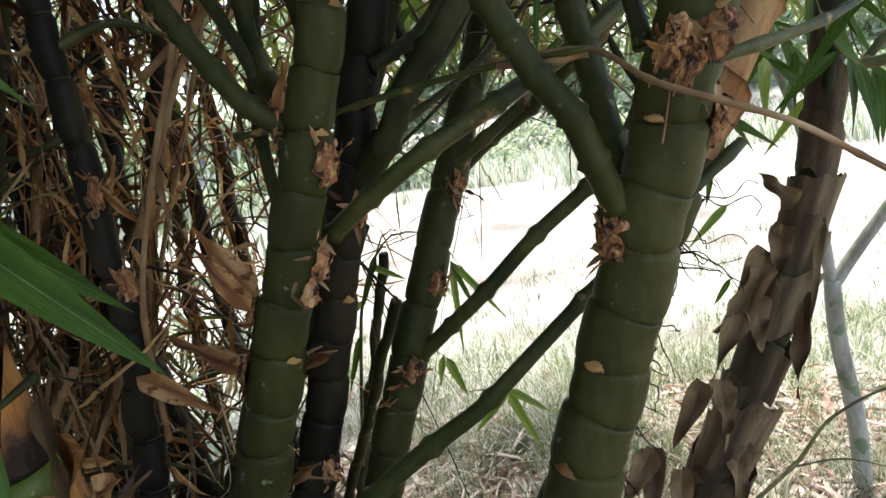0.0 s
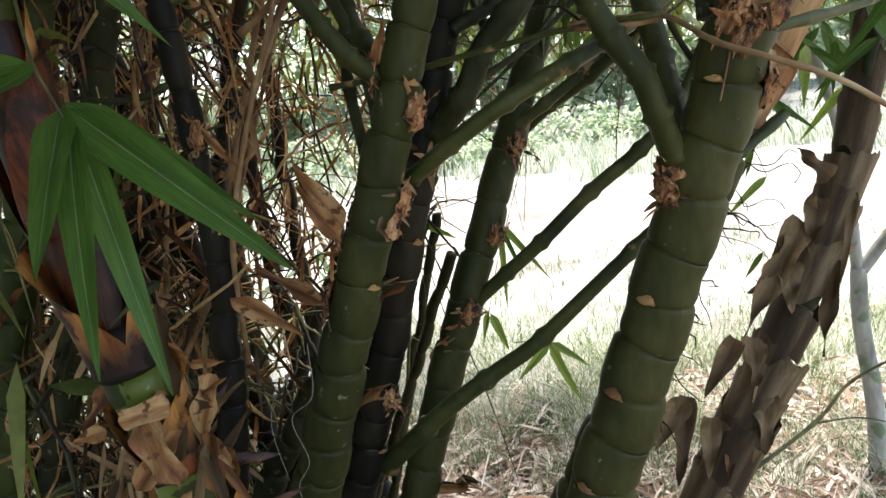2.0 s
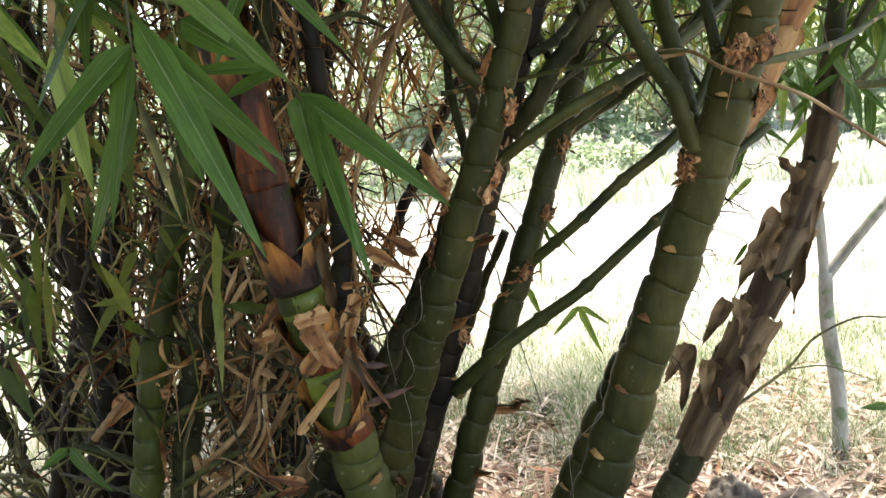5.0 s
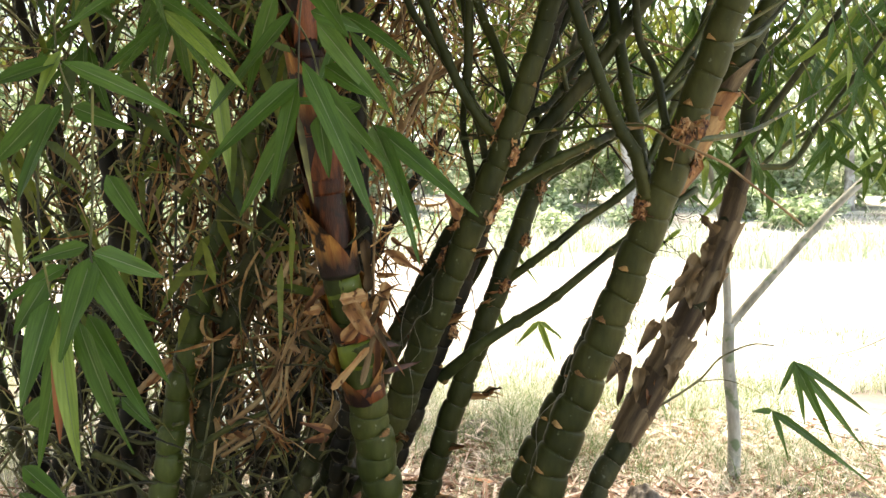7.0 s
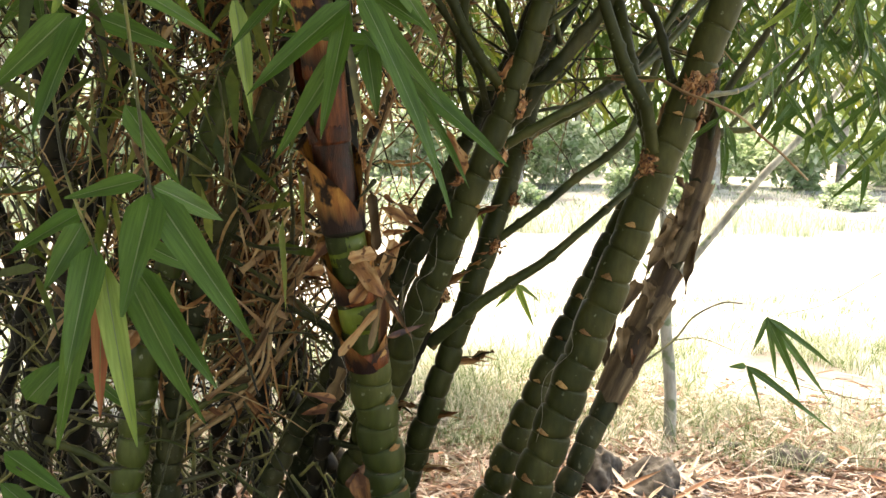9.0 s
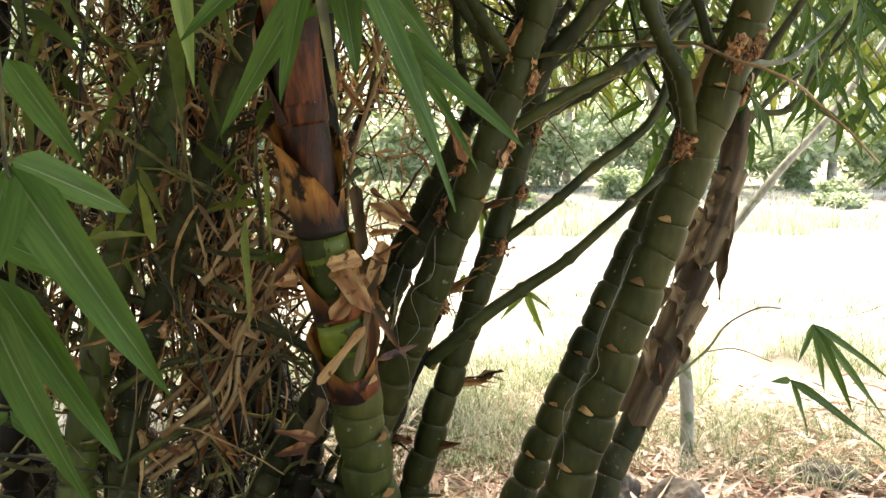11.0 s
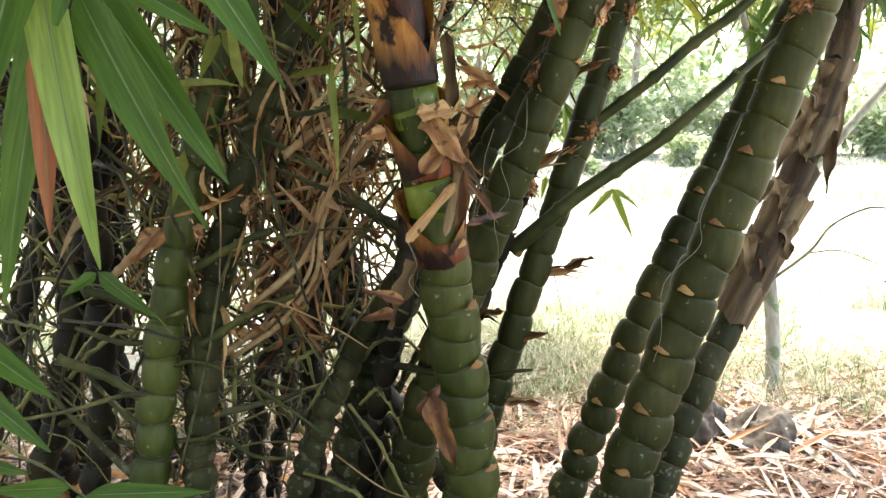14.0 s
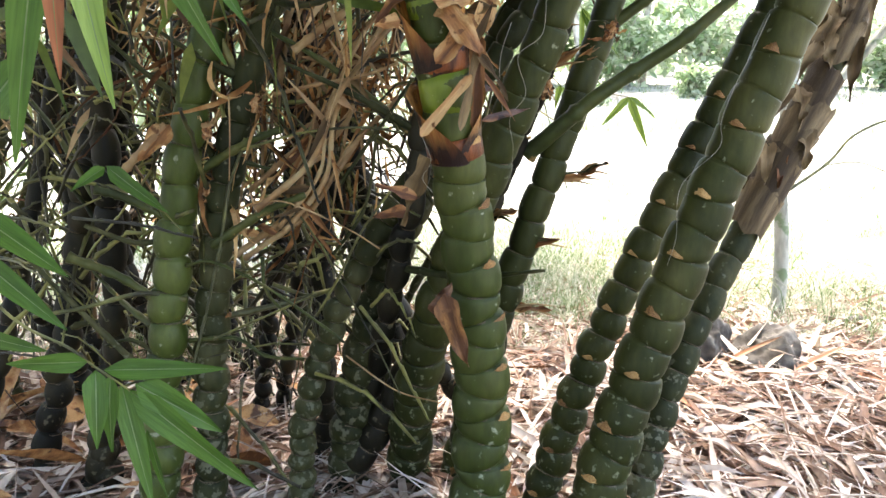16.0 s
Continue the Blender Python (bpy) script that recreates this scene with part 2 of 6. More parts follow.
def spline(pts, n=8):
    """Catmull-Rom through the points, n steps a span."""
    p = [Vector(q) for q in pts]
    p = [2 * p[0] - p[1], *p, 2 * p[-1] - p[-2]]
    out = []
    for i in range(1, len(p) - 2):
        a, b, c, d = p[i - 1:i + 3]
        for k in range(n):
            t = k / n
            out.append(0.5 * (2 * b + (c - a) * t + (2 * a - 5 * b + 4 * c - d) * t * t + (3 * b - a - 3 * c + d) * t ** 3))
    out.append(p[-2])
    return out


def tube(pts, radii, seg=8, tilt=None):
    """Rings round a path: vertices and faces, closed at the ends."""
    verts, faces, up = [], [], None
    for i, p in enumerate(pts):
        t = (pts[min(i + 1, len(pts) - 1)] - pts[max(i - 1, 0)]).normalized()
        if up is None:
            up = Vector((0, 1, 0)) if abs(t.y) < 0.8 else Vector((1, 0, 0))
        side = up.cross(t).normalized()
        up = t.cross(side).normalized()
        for k in range(seg):
            a = 2 * math.pi * k / seg
            v = p + radii[i] * (math.cos(a) * side + math.sin(a) * up)
            if tilt:
                v = v + t * tilt[i][0] * radii[i] * math.cos(a - tilt[i][1])
            verts.append(v)
    for i in range(len(pts) - 1):
        for k in range(seg):
            a, b = i * seg + k, i * seg + (k + 1) % seg
            faces.append((a, b, b + seg, a + seg))
    faces.append(tuple(reversed(range(seg))))
    faces.append(tuple(range((len(pts) - 1) * seg, len(pts) * seg)))
    return verts, faces


def unit_ring():
    v, f = [], []
    for i in range(20):
        a = 2 * math.pi * i / 20
        j = 1 + 0.012 * math.sin(5 * a) + 0.01 * math.cos(9 * a)
        for r, z in ((0.93, -0.05), (1.02 * j, -0.028), (1.045 * j, 0.012), (0.95, 0.05)):
            v.append((r * math.cos(a), r * math.sin(a), z))
    for i in range(20):
        for k in range(3):
            a, b = i * 4 + k, ((i + 1) % 20) * 4 + k
            f.append((a, b, b + 1, a + 1))
    return mesh("node_ring", v, f, M_RING)


RING = unit_ring()


def bud_mesh(seed):
    """A papery, three-cornered bud scale that hugs its stem, frayed at the edge."""
    rg = random.Random(seed)
    v, f = [], []
    n, lean, fat = 7, rg.uniform(-0.2, 0.2), rg.uniform(0.55, 0.85)
    for i in range(n + 1):
        s = i / n
        w = 0.33 * (1 - s ** 1.15) ** fat * rg.uniform(0.75, 1.1) + 0.02
        for k in range(7):
            u = (k / 6 - 0.5) * 2
            a = w * u + lean * s
            v.append((math.sin(a), -math.cos(a) - 0.10 * (1 - u * u) * (1 - s) - 0.10 * s * rg.uniform(0.5, 1.2), 0.7 * s + 0.14 * abs(u) * rg.uniform(-0.4, 1)))
    for i in range(n):
        for k in range(6):
            a = i * 7 + k
            f.append((a, a + 1, a + 8, a + 7))
    return mesh("bud", v, f, M_BUD)


BUDS = [bud_mesh(q) for q in range(6)]


def frame_at(p, t, spin=0.0, r=1.0):
    """A frame at p whose z runs along t, turned by spin about it."""
    z = t.normalized()
    x = Vector((0, 1, 0)).cross(z).normalized()
    y = z.cross(x)
    return Matrix.Translation(p) @ Matrix((x, y, z)).transposed().to_4x4() @ Matrix.Rotation(spin, 4, "Z") @ Matrix.Diagonal((r, r, r, 1))


class Line:
    """The axis of a culm: x and y as curves of the height, straight on above and below."""

    def __init__(self, cx, cy, low=0.0, high=1.6):
        self.cx, self.cy, self.low, self.high = cx, cy, low, high

    def at(self, z):
        c = min(max(z, self.low), self.high)
        u, d = c - 0.8, z - c
        out = []
        for a in (self.cx, self.cy):
            out.append(a[0] + a[1] * u + a[2] * u * u + a[3] * u ** 3 + d * (a[1] + 2 * a[2] * u + 3 * a[3] * u * u))
        return Vector((*out, z))

    def way(self, z):
        return (self.at(z + 0.02) - self.at(z - 0.02)).normalized()


class BentLine(Line):
    """An axis that runs straight from its foot to the low end of the curve, with a rounded bend."""

    foot = None

    def at(self, z):
        if z >= self.low:
            return super().at(z)
        top, tip = super().at(self.low), super().at(self.low + 0.02)
        u = (self.low - z) / (self.low - self.foot.z)
        bend = (top - tip) / 0.02 * (self.low - self.foot.z)
        e = max(0.0, 1 - u) ** 3 * u
        return Vector(((top + (self.foot - top) * u + (bend - (self.foot - top)) * e * 0.6).xy.to_tuple() + (z,)))


def culm(label, line, r0, r1, pitch0, pitch1, top, mat, belly=0.13, wig=0.0, seed=0, buds=0.85, rings=True, seg=22, base=-0.05, bud_spin=0.0, name="bamboo_culm"):
    """A bamboo culm: one swollen stem, a scar ring at each node and bud scales on alternating sides. Returns the thing and its nodes."""
    rg = random.Random(seed)
    root = thing(name, line.at(base), label, "bamboo", "culms of the clump")
    pts, rad, tilt, nodes = [], [], [], []
    z, k = base, 0
    while z < top:
        f = min(1.4, max(0, (z - 0.2) / 1.2))
        L = (pitch0 + (pitch1 - pitch0) * f) * rg.uniform(0.88, 1.12)
        r = r0 + (r1 - r0) * f
        off = Vector((rg.uniform(-1, 1), rg.uniform(-0.5, 0.5), 0)) * wig
        nodes.append((z, r, k))
        tl = (rg.uniform(0.05, 0.16), rg.uniform(-0.5, 0.5) + math.pi * (k % 2))
        w = line.way(z)
        bl = belly * rg.uniform(0.8, 1.2) * (1.65 - 0.75 * min(1, max(0, (z - 0.25) / 0.8)))
        for s in (0.0, 0.025, 0.07, 0.16, 0.32, 0.5, 0.68, 0.83, 0.92, 0.97):
            low = min(1, max(0, (z - 0.35) / 0.6))
            g = 1.0 + 0.04 - bl * abs(2 * (s - 0.04) - 1) ** (2.0 + 1.2 * low) + 0.03 * math.sin(2 * math.pi * (0.35 - s))
            if s == 0.0:
                g -= 0.03 + bl * 0.3
            pts.append(line.at(z + s * L) + (off + Vector((0.07 * r * (1 if k % 2 else -1), 0, 0))) * math.sin(math.pi * s))
            rad.append(r * g)
            tilt.append((tl[0] * (1 - abs(2 * s - 1) * 0.3), tl[1]))
        z += L
        k += 1
    v, f = tube(pts, rad, seg, tilt)
    part("stem", mesh("stem", v, f, mat), root)
    for z, r, k in nodes:
        if rings and -0.02 < z < 2.0:
            part("node_ring", RING, root, "", frame_at(line.at(z), line.way(z), rg.uniform(0, 6.28), r * (0.985 - belly * 1.02)) @ Matrix.Rotation(rg.uniform(-0.06, 0.06), 4, "X"))
        if buds and 0.05 < z < 1.9 and rg.random() < buds:
            s = rg.uniform(0.30, 0.54)
            spin = bud_spin + math.pi * (k % 2) + rg.uniform(-0.15, 0.15)
            m = frame_at(line.at(z), line.way(z), spin, 1.0) @ Matrix.Diagonal((r * 1.07, r * 1.07, r * s, 1))
            part("bud", rg.choice(BUDS), root, "", m)
    return root, nodes


def sheath_mesh(r, length, wrap, flare, curl, mat, seed, torn=0.25, split=0.0):
    """A dry culm sheath: broad and close to the stem below, narrowing to a free tip above."""
    rg = random.Random(seed)
    v, f = [], []
    rows, cols = 12, 10
    ph = rg.uniform(0, 6)
    for i in range(rows + 1):
        s = i / rows
        w = wrap * (1 - s ** 1.6) ** 0.75 + 0.05
        for k in range(cols + 1):
            u = k / cols * 2 - 1
            a = w * u * (1 + 0.06 * math.sin(9 * s + ph))
            d = r * 1.05 + flare * s ** 2.0 + 0.25 * r * abs(u) ** 3 * (0.3 + s) + 0.06 * r * math.sin(6 * s + 4 * u + ph)
            z = length * s - torn * length * 0.12 * abs(u) * math.sin(5 * u + ph) * s
            z -= curl * s ** 3
            v.append((d * math.sin(a), -d * math.cos(a), z))
    for i in range(rows):
        for k in range(cols):
            a = i * (cols + 1) + k
            f.append((a, a + 1, a + cols + 2, a + cols + 1))
    return mesh("sheath", v, f, mat)


def leaf_shape(length, width, sag, twist, fold, rows=9, wave=0.0, ph=0.0, blunt=False):
    """A lance-shaped leaf along +x from the origin, z up; five vertices across."""
    v, f = [], []
    for i in range(rows + 1):
        s = i / rows
        w = width * 0.5 * min(1, (s / 0.16) ** 0.8) * (1 - max(0, (s - 0.22) / 0.78) ** 1.7) + 0.0006
        if blunt == "dagger":
            w = width * 0.5 * (1 - s) ** 0.75 * min(1, 0.6 + 4 * s) * (1 + 0.10 * math.sin(8 * s + ph)) + 0.0006
        elif blunt:
            w = width * 0.5 * min(1, (0.3 + s / 0.06), (1 - s) / 0.10 + 0.12) * (1 + 0.10 * math.sin(7 * s + ph))
        x = length * s * (1 - 0.12 * sag * s)
        z = -sag * length * 0.45 * s * s
        t = twist * s
        for u in (-1, -0.5, -0.045, 0.045, 0.5, 1):
            y = w * u
            dz = abs(u) * w * fold + wave * width * math.sin(11 * s + ph + 2 * u) * abs(u)
            v.append((x, y * math.cos(t) - dz * math.sin(t), z + y * math.sin(t) + dz * math.cos(t)))
    for i in range(rows):
        for k in range(5):
            a = i * 6 + k
            f.append((a, a + 1, a + 7, a + 6))
    return v, f


def ribbed(me):
    """A pale midrib down a green leaf."""
    me.materials.append(M_RIB)
    me.polygons.foreach_set("material_index", [1 if k % 5 == 2 else 0 for k in range(len(me.polygons))])
    return me


def leaf_to(hub, tip, width, mat, parent, face=(0, -1, 0.5), sag=0.25, seed=0, label="", blunt=False):
    """A leaf that runs from hub to tip with its broad side to face."""
    dry = mat.name in BLADES
    rg = random.Random(seed)
    hub, tip = Vector(hub), Vector(tip)
    d = tip - hub
    L = d.length
    n = Vector(face) + 0.35 * Vector((rg.uniform(-1, 1), rg.uniform(-1, 1), rg.uniform(-1, 1)))
    x = d.normalized()
    y = n.cross(x).normalized()
    z = x.cross(y)
    v, f = leaf_shape(L, width, sag * rg.uniform(0.3, 1.0), rg.uniform(-0.5, 0.5), rg.uniform(0.12, 0.3), 14 if dry else 12, 0.22 if dry else 0.05, rg.uniform(0, 6), blunt)
    # the tip stays where it should be
    end = Vector(v[-3])
    q = end.rotation_difference(Vector((1, 0, 0)))
    sc = L / end.length
    me = mesh("leaf", [q @ Vector(p) * sc for p in v], f, BLADES.get(mat.name, mat))
    if mat in (M_LEAF, M_LIGHT, M_RUST):
        ribbed(me)
    m = Matrix.Translation(hub) @ Matrix((x, y, z)).transposed().to_4x4()
    return part("leaf", me, parent, label, m)


LEAVES = []
for _i in range(8):
    _v, _f = leaf_shape(1.0, rng.uniform(0.12, 0.16), rng.uniform(0.1, 0.6), rng.uniform(-0.6, 0.6), rng.uniform(0.1, 0.3), 8, 0.04, _i)
    LEAVES.append(ribbed(mesh("leaf", _v, _f, M_LEAF)))
LEAVES_L = []
for _me in LEAVES[:3]:
    _c = _me.copy()
    _c.materials[0] = M_LIGHT
    LEAVES_L.append(_c)


def twig_tube(pts, r0, r1, n=6, seg=6, knots=0):
    p = spline(pts, n)
    c = len(p) - 1
    rad = []
    for i in range(c + 1):
        r = r0 + (r1 - r0) * i / c
        if knots and i % max(2, c // knots) == 0:
            r *= 1.28
        rad.append(r)
    return tube(p, rad, seg)


def spray(pts, label, count, size, seed, droop=0.8, r=0.0022, light=0.1, spread=1.0, name="bamboo_twig", mat=None):
    """A leafy twig: its stem, and leaves that fan out from its last third."""
    rg = random.Random(seed)
    root = thing(name, pts[0], label, "twig", "leafy twigs")
    v, f = twig_tube(pts, r, r * 0.5, 5, 5)
    part("stem", mesh("stem", v, f, mat or M_TWIG), root)
    line = spline(pts, 6)
    for i in range(count):
        s = 1 - 0.75 * (i / max(1, count)) ** 1.1
        p = line[int(s * (len(line) - 1))]
        a = rg.uniform(-1.2, 1.2) * spread + (0.6 if i % 2 else -0.6)
        d = Vector((math.sin(a), rg.uniform(-0.7, 0.5), -droop * rg.uniform(0.6, 1.3))).normalized()
        x = d
        n = Vector((rg.uniform(-0.5, 0.5), -1, 0.5))
        y = n.cross(x).normalized()
        z = x.cross(y)
        k = size * rg.uniform(0.7, 1.15)
        me = rg.choice(LEAVES_L) if rg.random() < light else rg.choice(LEAVES)
        part("leaf", me, root, "", Matrix.Translation(p) @ Matrix((x, y, z)).transposed().to_4x4() @ Matrix.Diagonal((k, k, k, 1)))
    return root


def joined(name, chunks, mat, label, category, kind="stuff", smooth=True):
    """Many small pieces as one mesh."""
    V, F, o = [], [], 0
    for v, f in chunks:
        V.extend(tuple(p) for p in v)
        F.extend(tuple(i + o for i in q) for q in f)
        o += len(v)
    return tagged(new(name, mesh(name, V, F, mat, smooth)), label, category, "", kind)


# ---- ground and distance ----
def height(x, y):
    """The ground: nearly level, a little uneven, with a low bank far behind the lawn."""
    d = math.hypot(x, y)
    h = 0.02 * noise.noise(Vector((x * 0.9, y * 0.9, 0))) * min(1, 3 / (1 + 0.2 * d)) - 0.02
    h += 0.05 * math.exp(-((x - 0.75) ** 2 + (y - 1.95) ** 2) / 0.12)
    far = max(0.0, y - 21) * 0.45 + max(0.0, abs(x) - 26) * 0.6
    return h + 2.6 * (1 - math.exp(-far / 9)) * (1 + 0.25 * noise.noise(Vector((x * 0.12, y * 0.12, 3))))


def ground():
    xs = sorted({round(s * q, 3) for s in (-1, 1) for q in ([0.1 * i for i in range(31)] + [3 + 0.5 * i for i in range(1, 20)] + [13 + 3 * i for i in range(16)] + [80, 140, 300, 900])})
    ys = [-900, -300, -120, -50, -20, -10, -6, -4, -3] + [-2 + 0.1 * i for i in range(61)] + [4 + 0.4 * i for i in range(1, 33)] + [17 + 1.5 * i for i in range(1, 22)] + [55, 90, 160, 300, 900]
    v = [(x, y, height(x, y)) for y in ys for x in xs]
    n = len(xs)
    f = [(j * n + i, j * n + i + 1, (j + 1) * n + i + 1, (j + 1) * n + i) for j in range(len(ys) - 1) for i in range(n - 1)]
    tagged(new("ground", mesh("ground", v, f, M_GROUND)), "sunlit ground of dry soil and thin pale grass", "ground", kind="structure")


ground()


def grass(n, xr, yr, hgt, seed, keep):
    """Tufts of thin, bent blades."""
    rg, out = random.Random(seed), []
    done = 0
    while done < n:
        cx, cy = rg.uniform(*xr), rg.uniform(*yr)
        if not keep(cx, cy, rg):
            continue
        done += 1
        tall = hgt * rg.uniform(0.5, 1.35)
        for _ in range(rg.randint(5, 14)):
            x, y = cx + rg.gauss(0, 0.035), cy + rg.gauss(0, 0.035)
            h = tall * rg.uniform(0.45, 1.15)
            a, b = rg.uniform(0, 6.28), rg.uniform(0, 6.28)
            lean = h * rg.uniform(0.2, 1.5)
            w = rg.uniform(0.0010, 0.0024) * (1 + max(0, cy - 2.5) * 0.18)
            z = height(x, y) - 0.005
            sx, sy, lx, ly = math.cos(a) * w, math.sin(a) * w, math.cos(b) * lean, math.sin(b) * lean
            out.append(([(x - sx, y - sy, z), (x + sx, y + sy, z), (x + sx * 0.8 + lx * 0.25, y + sy * 0.8 + ly * 0.25, z + h * 0.55), (x - sx * 0.8 + lx * 0.25, y - sy * 0.8 + ly * 0.25, z + h * 0.55),
                         (x + sx * 0.5 + lx * 0.65, y + sy * 0.5 + ly * 0.65, z + h * 0.85), (x - sx * 0.5 + lx * 0.65, y - sy * 0.5 + ly * 0.65, z + h * 0.85), (x + lx, y + ly, z + h * (0.95 - 0.25 * lean / h))],
                        [(0, 1, 2, 3), (3, 2, 4, 5), (5, 4, 6)]))
    return out


def patchy(x, y, rg):
    return noise.noise(Vector((x * 1.1, y * 1.1, 7))) + 0.5 * noise.noise(Vector((x * 3.1, y * 3.1, 2))) + rg.uniform(-0.35, 0.35) > (0.16 - 0.3 * (x > 0.95 + 0.2 * (2.3 - y)) if y < 2.3 else -0.08 + (y - 2.3) * 0.16)


joined("grass", grass(2500, (-4.5, 3.8), (1.9, 4.6), 0.15, 3, patchy), M_GRASS, "thin tufts of green and straw-coloured grass", "grass")
joined("tall_grass", grass(380, (0.0, 1.6), (2.25, 3.7), 0.22, 8, lambda x, y, rg: noise.noise(Vector((x * 1.6, y * 1.6, 4))) + rg.uniform(-0.3, 0.3) > -0.05), M_GRASS, "taller bent grass behind the culms", "grass")
joined("rough_grass", grass(330, (-1.5, 0.35), (2.4, 4.4), 0.19, 12, lambda x, y, rg: noise.noise(Vector((x * 1.3, y * 1.3, 9))) + rg.uniform(-0.3, 0.3) > -0.1), M_GRASS, "rough green grass beyond the middle culms", "grass")
joined("lawn_grass", grass(700, (-4.0, 6.5), (4.4, 7.5), 0.11, 4, lambda x, y, rg: rg.random() < (7.5 - y) * 0.35), M_GRASS, "pale sunlit lawn grass", "grass")


def bank_grass(n):
    rg, out = random.Random(17), []
    for _ in range(n):
        x, y = rg.uniform(-26, 30), 19.5 + 12 * rg.random() ** 1.2
        if noise.noise(Vector((x * 0.35, y * 0.5, 5))) + rg.uniform(-0.3, 0.3) < -0.05:
            continue
        h, w, z = rg.uniform(0.08, 0.30), rg.uniform(0.008, 0.025), height(x, y) - 0.02
        lx, ly = rg.uniform(-0.3, 0.3), rg.uniform(-0.2, 0.2)
        out.append(([(x - w, y, z), (x + w, y, z), (x + w * 0.6 + lx * 0.4, y + ly * 0.4, z + h * 0.6), (x - w * 0.6 + lx * 0.4, y + ly * 0.4, z + h * 0.6), (x + lx, y + ly, z + h)], [(0, 1, 2, 3), (3, 2, 4)]))
    joined("bank_grass", out, M_GRASS, "pale tussocks of grass along the far bank", "grass")


bank_grass(12000)


def edge_grass(n):
    """Tall, pale, bent grass in clumps along the far edge of the lawn."""
    rg, out = random.Random(23), []
    while len(out) < n:
        cx, cy = rg.uniform(-17, 18), rg.uniform(13.0, 19.5)
        dense = noise.noise(Vector((cx * 0.45, cy * 0.6, 11)))
        if dense + rg.uniform(-0.25, 0.25) < 0.10 + 0.09 * max(0.0, 17.0 - cy):
            continue
        tall = rg.uniform(0.25, 0.6) + 0.8 * max(0.0, dense) * rg.random()
        for _ in range(9):
            x, y = cx + rg.gauss(0, 0.14), cy + rg.gauss(0, 0.14)
            h, w, z = tall * rg.uniform(0.5, 1.2), rg.uniform(0.005, 0.014), height(x, y) - 0.02
            lx, ly = rg.gauss(0, 0.35) * h, rg.gauss(0, 0.3) * h
            out.append(([(x - w, y, z), (x + w, y, z), (x + w * 0.8 + lx * 0.35, y + ly * 0.35, z + h * 0.6), (x - w * 0.8 + lx * 0.35, y + ly * 0.35, z + h * 0.6), (x + lx, y + ly, z + h * 0.92)], [(0, 1, 2, 3), (3, 2, 4)]))
    joined("edge_grass", out, M_EDGE, "tall pale bent grass at the edge of the lawn", "grass")


edge_grass(11000)


def leaf_blobs(n, centre, size, leaf, seed, flat=1.0):
    """Leaves in uneven clumps inside an ellipsoid: quads bent along the middle."""
    rg, out = random.Random(seed), []
    clumps = []
    for _ in range(max(6, n // 60)):
        d = Vector((rg.gauss(0, 1), rg.gauss(0, 1), rg.gauss(0, 1))).normalized() * rg.uniform(0.35, 1.0)
        clumps.append(Vector((d.x * size[0], d.y * size[1], d.z * size[2])))
    for i in range(n):
        c = clumps[i % len(clumps)]
        s = 0.22 * sum(size) / 3
        p = Vector(centre) + c + Vector((rg.gauss(0, s), rg.gauss(0, s), rg.gauss(0, s * 0.8)))
        if p.z < 0.02:
            continue
        x = Vector((rg.uniform(-1, 1), rg.uniform(-1, 1), rg.uniform(-1, 0.4))).normalized()
        y = Vector((rg.uniform(-1, 1), rg.uniform(-1, 1), rg.uniform(-1, 1))).cross(x).normalized()
        L, W = leaf * rg.uniform(0.6, 1.4), leaf * 0.22 * rg.uniform(0.7, 1.4)
        z = x.cross(y) * W * 0.5
        out.append(([p, p + x * L * 0.5 + y * W + z, p + x * L, p + x * L * 0.5 - y * W + z], [(0, 1, 2), (0, 2, 3)]))
    return out


def shrub(x, y, r, h, seed, leaf, label="leafy green shrub on the far bank", count=1100):
    """A far shrub: short limbs and a loose crown of leaves."""
    rg = random.Random(seed)
    z = height(x, y)
    root = thing("shrub", (x, y, z), label, "shrub", "shrubs of the bank")
    for _ in range(4):
        q = [(x, y, z - 0.05), (x + rg.uniform(-0.3, 0.3) * r, y + rg.uniform(-0.3, 0.3) * r, z + h * 0.5), (x + rg.uniform(-0.8, 0.8) * r, y + rg.uniform(-0.5, 0.5) * r, z + h)]
        v, f = twig_tube(q, 0.05, 0.015, 4, 5)
        part("limb", mesh("limb", v, f, M_FARBARK), root)
    V, F, o = [], [], 0
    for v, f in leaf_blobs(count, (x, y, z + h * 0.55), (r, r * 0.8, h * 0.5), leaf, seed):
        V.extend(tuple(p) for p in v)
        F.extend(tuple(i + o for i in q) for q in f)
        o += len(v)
    part("crown", mesh("crown", V, F, M_GLARELEAF), root)


for _i in range(18):
    _x = -22 + _i * 2.6 + rng.uniform(-1.2, 1.2)
    shrub(_x, rng.uniform(22, 27), rng.uniform(0.6, 1.3), rng.uniform(0.35, 1.1), 100 + _i, 0.24)
for _i in range(26):
    _x = -26 + _i * 2.4 + rng.uniform(-0.8, 0.8)
    shrub(_x, rng.uniform(28, 33), rng.uniform(1.3, 2.2), rng.uniform(1.8, 3.4), 140 + _i, 0.40)


for _i in range(17):
    _x = -9.5 + _i * 0.75 + rng.uniform(-0.3, 0.3)
    shrub(_x, 18.3 + 0.42 * (_x + 4) + rng.uniform(-0.8, 1.6), rng.uniform(0.7, 1.2), rng.uniform(0.5, 1.3), 180 + _i, 0.20, "leafy shrub at the edge of the lawn, its colour paled for glare", 520)


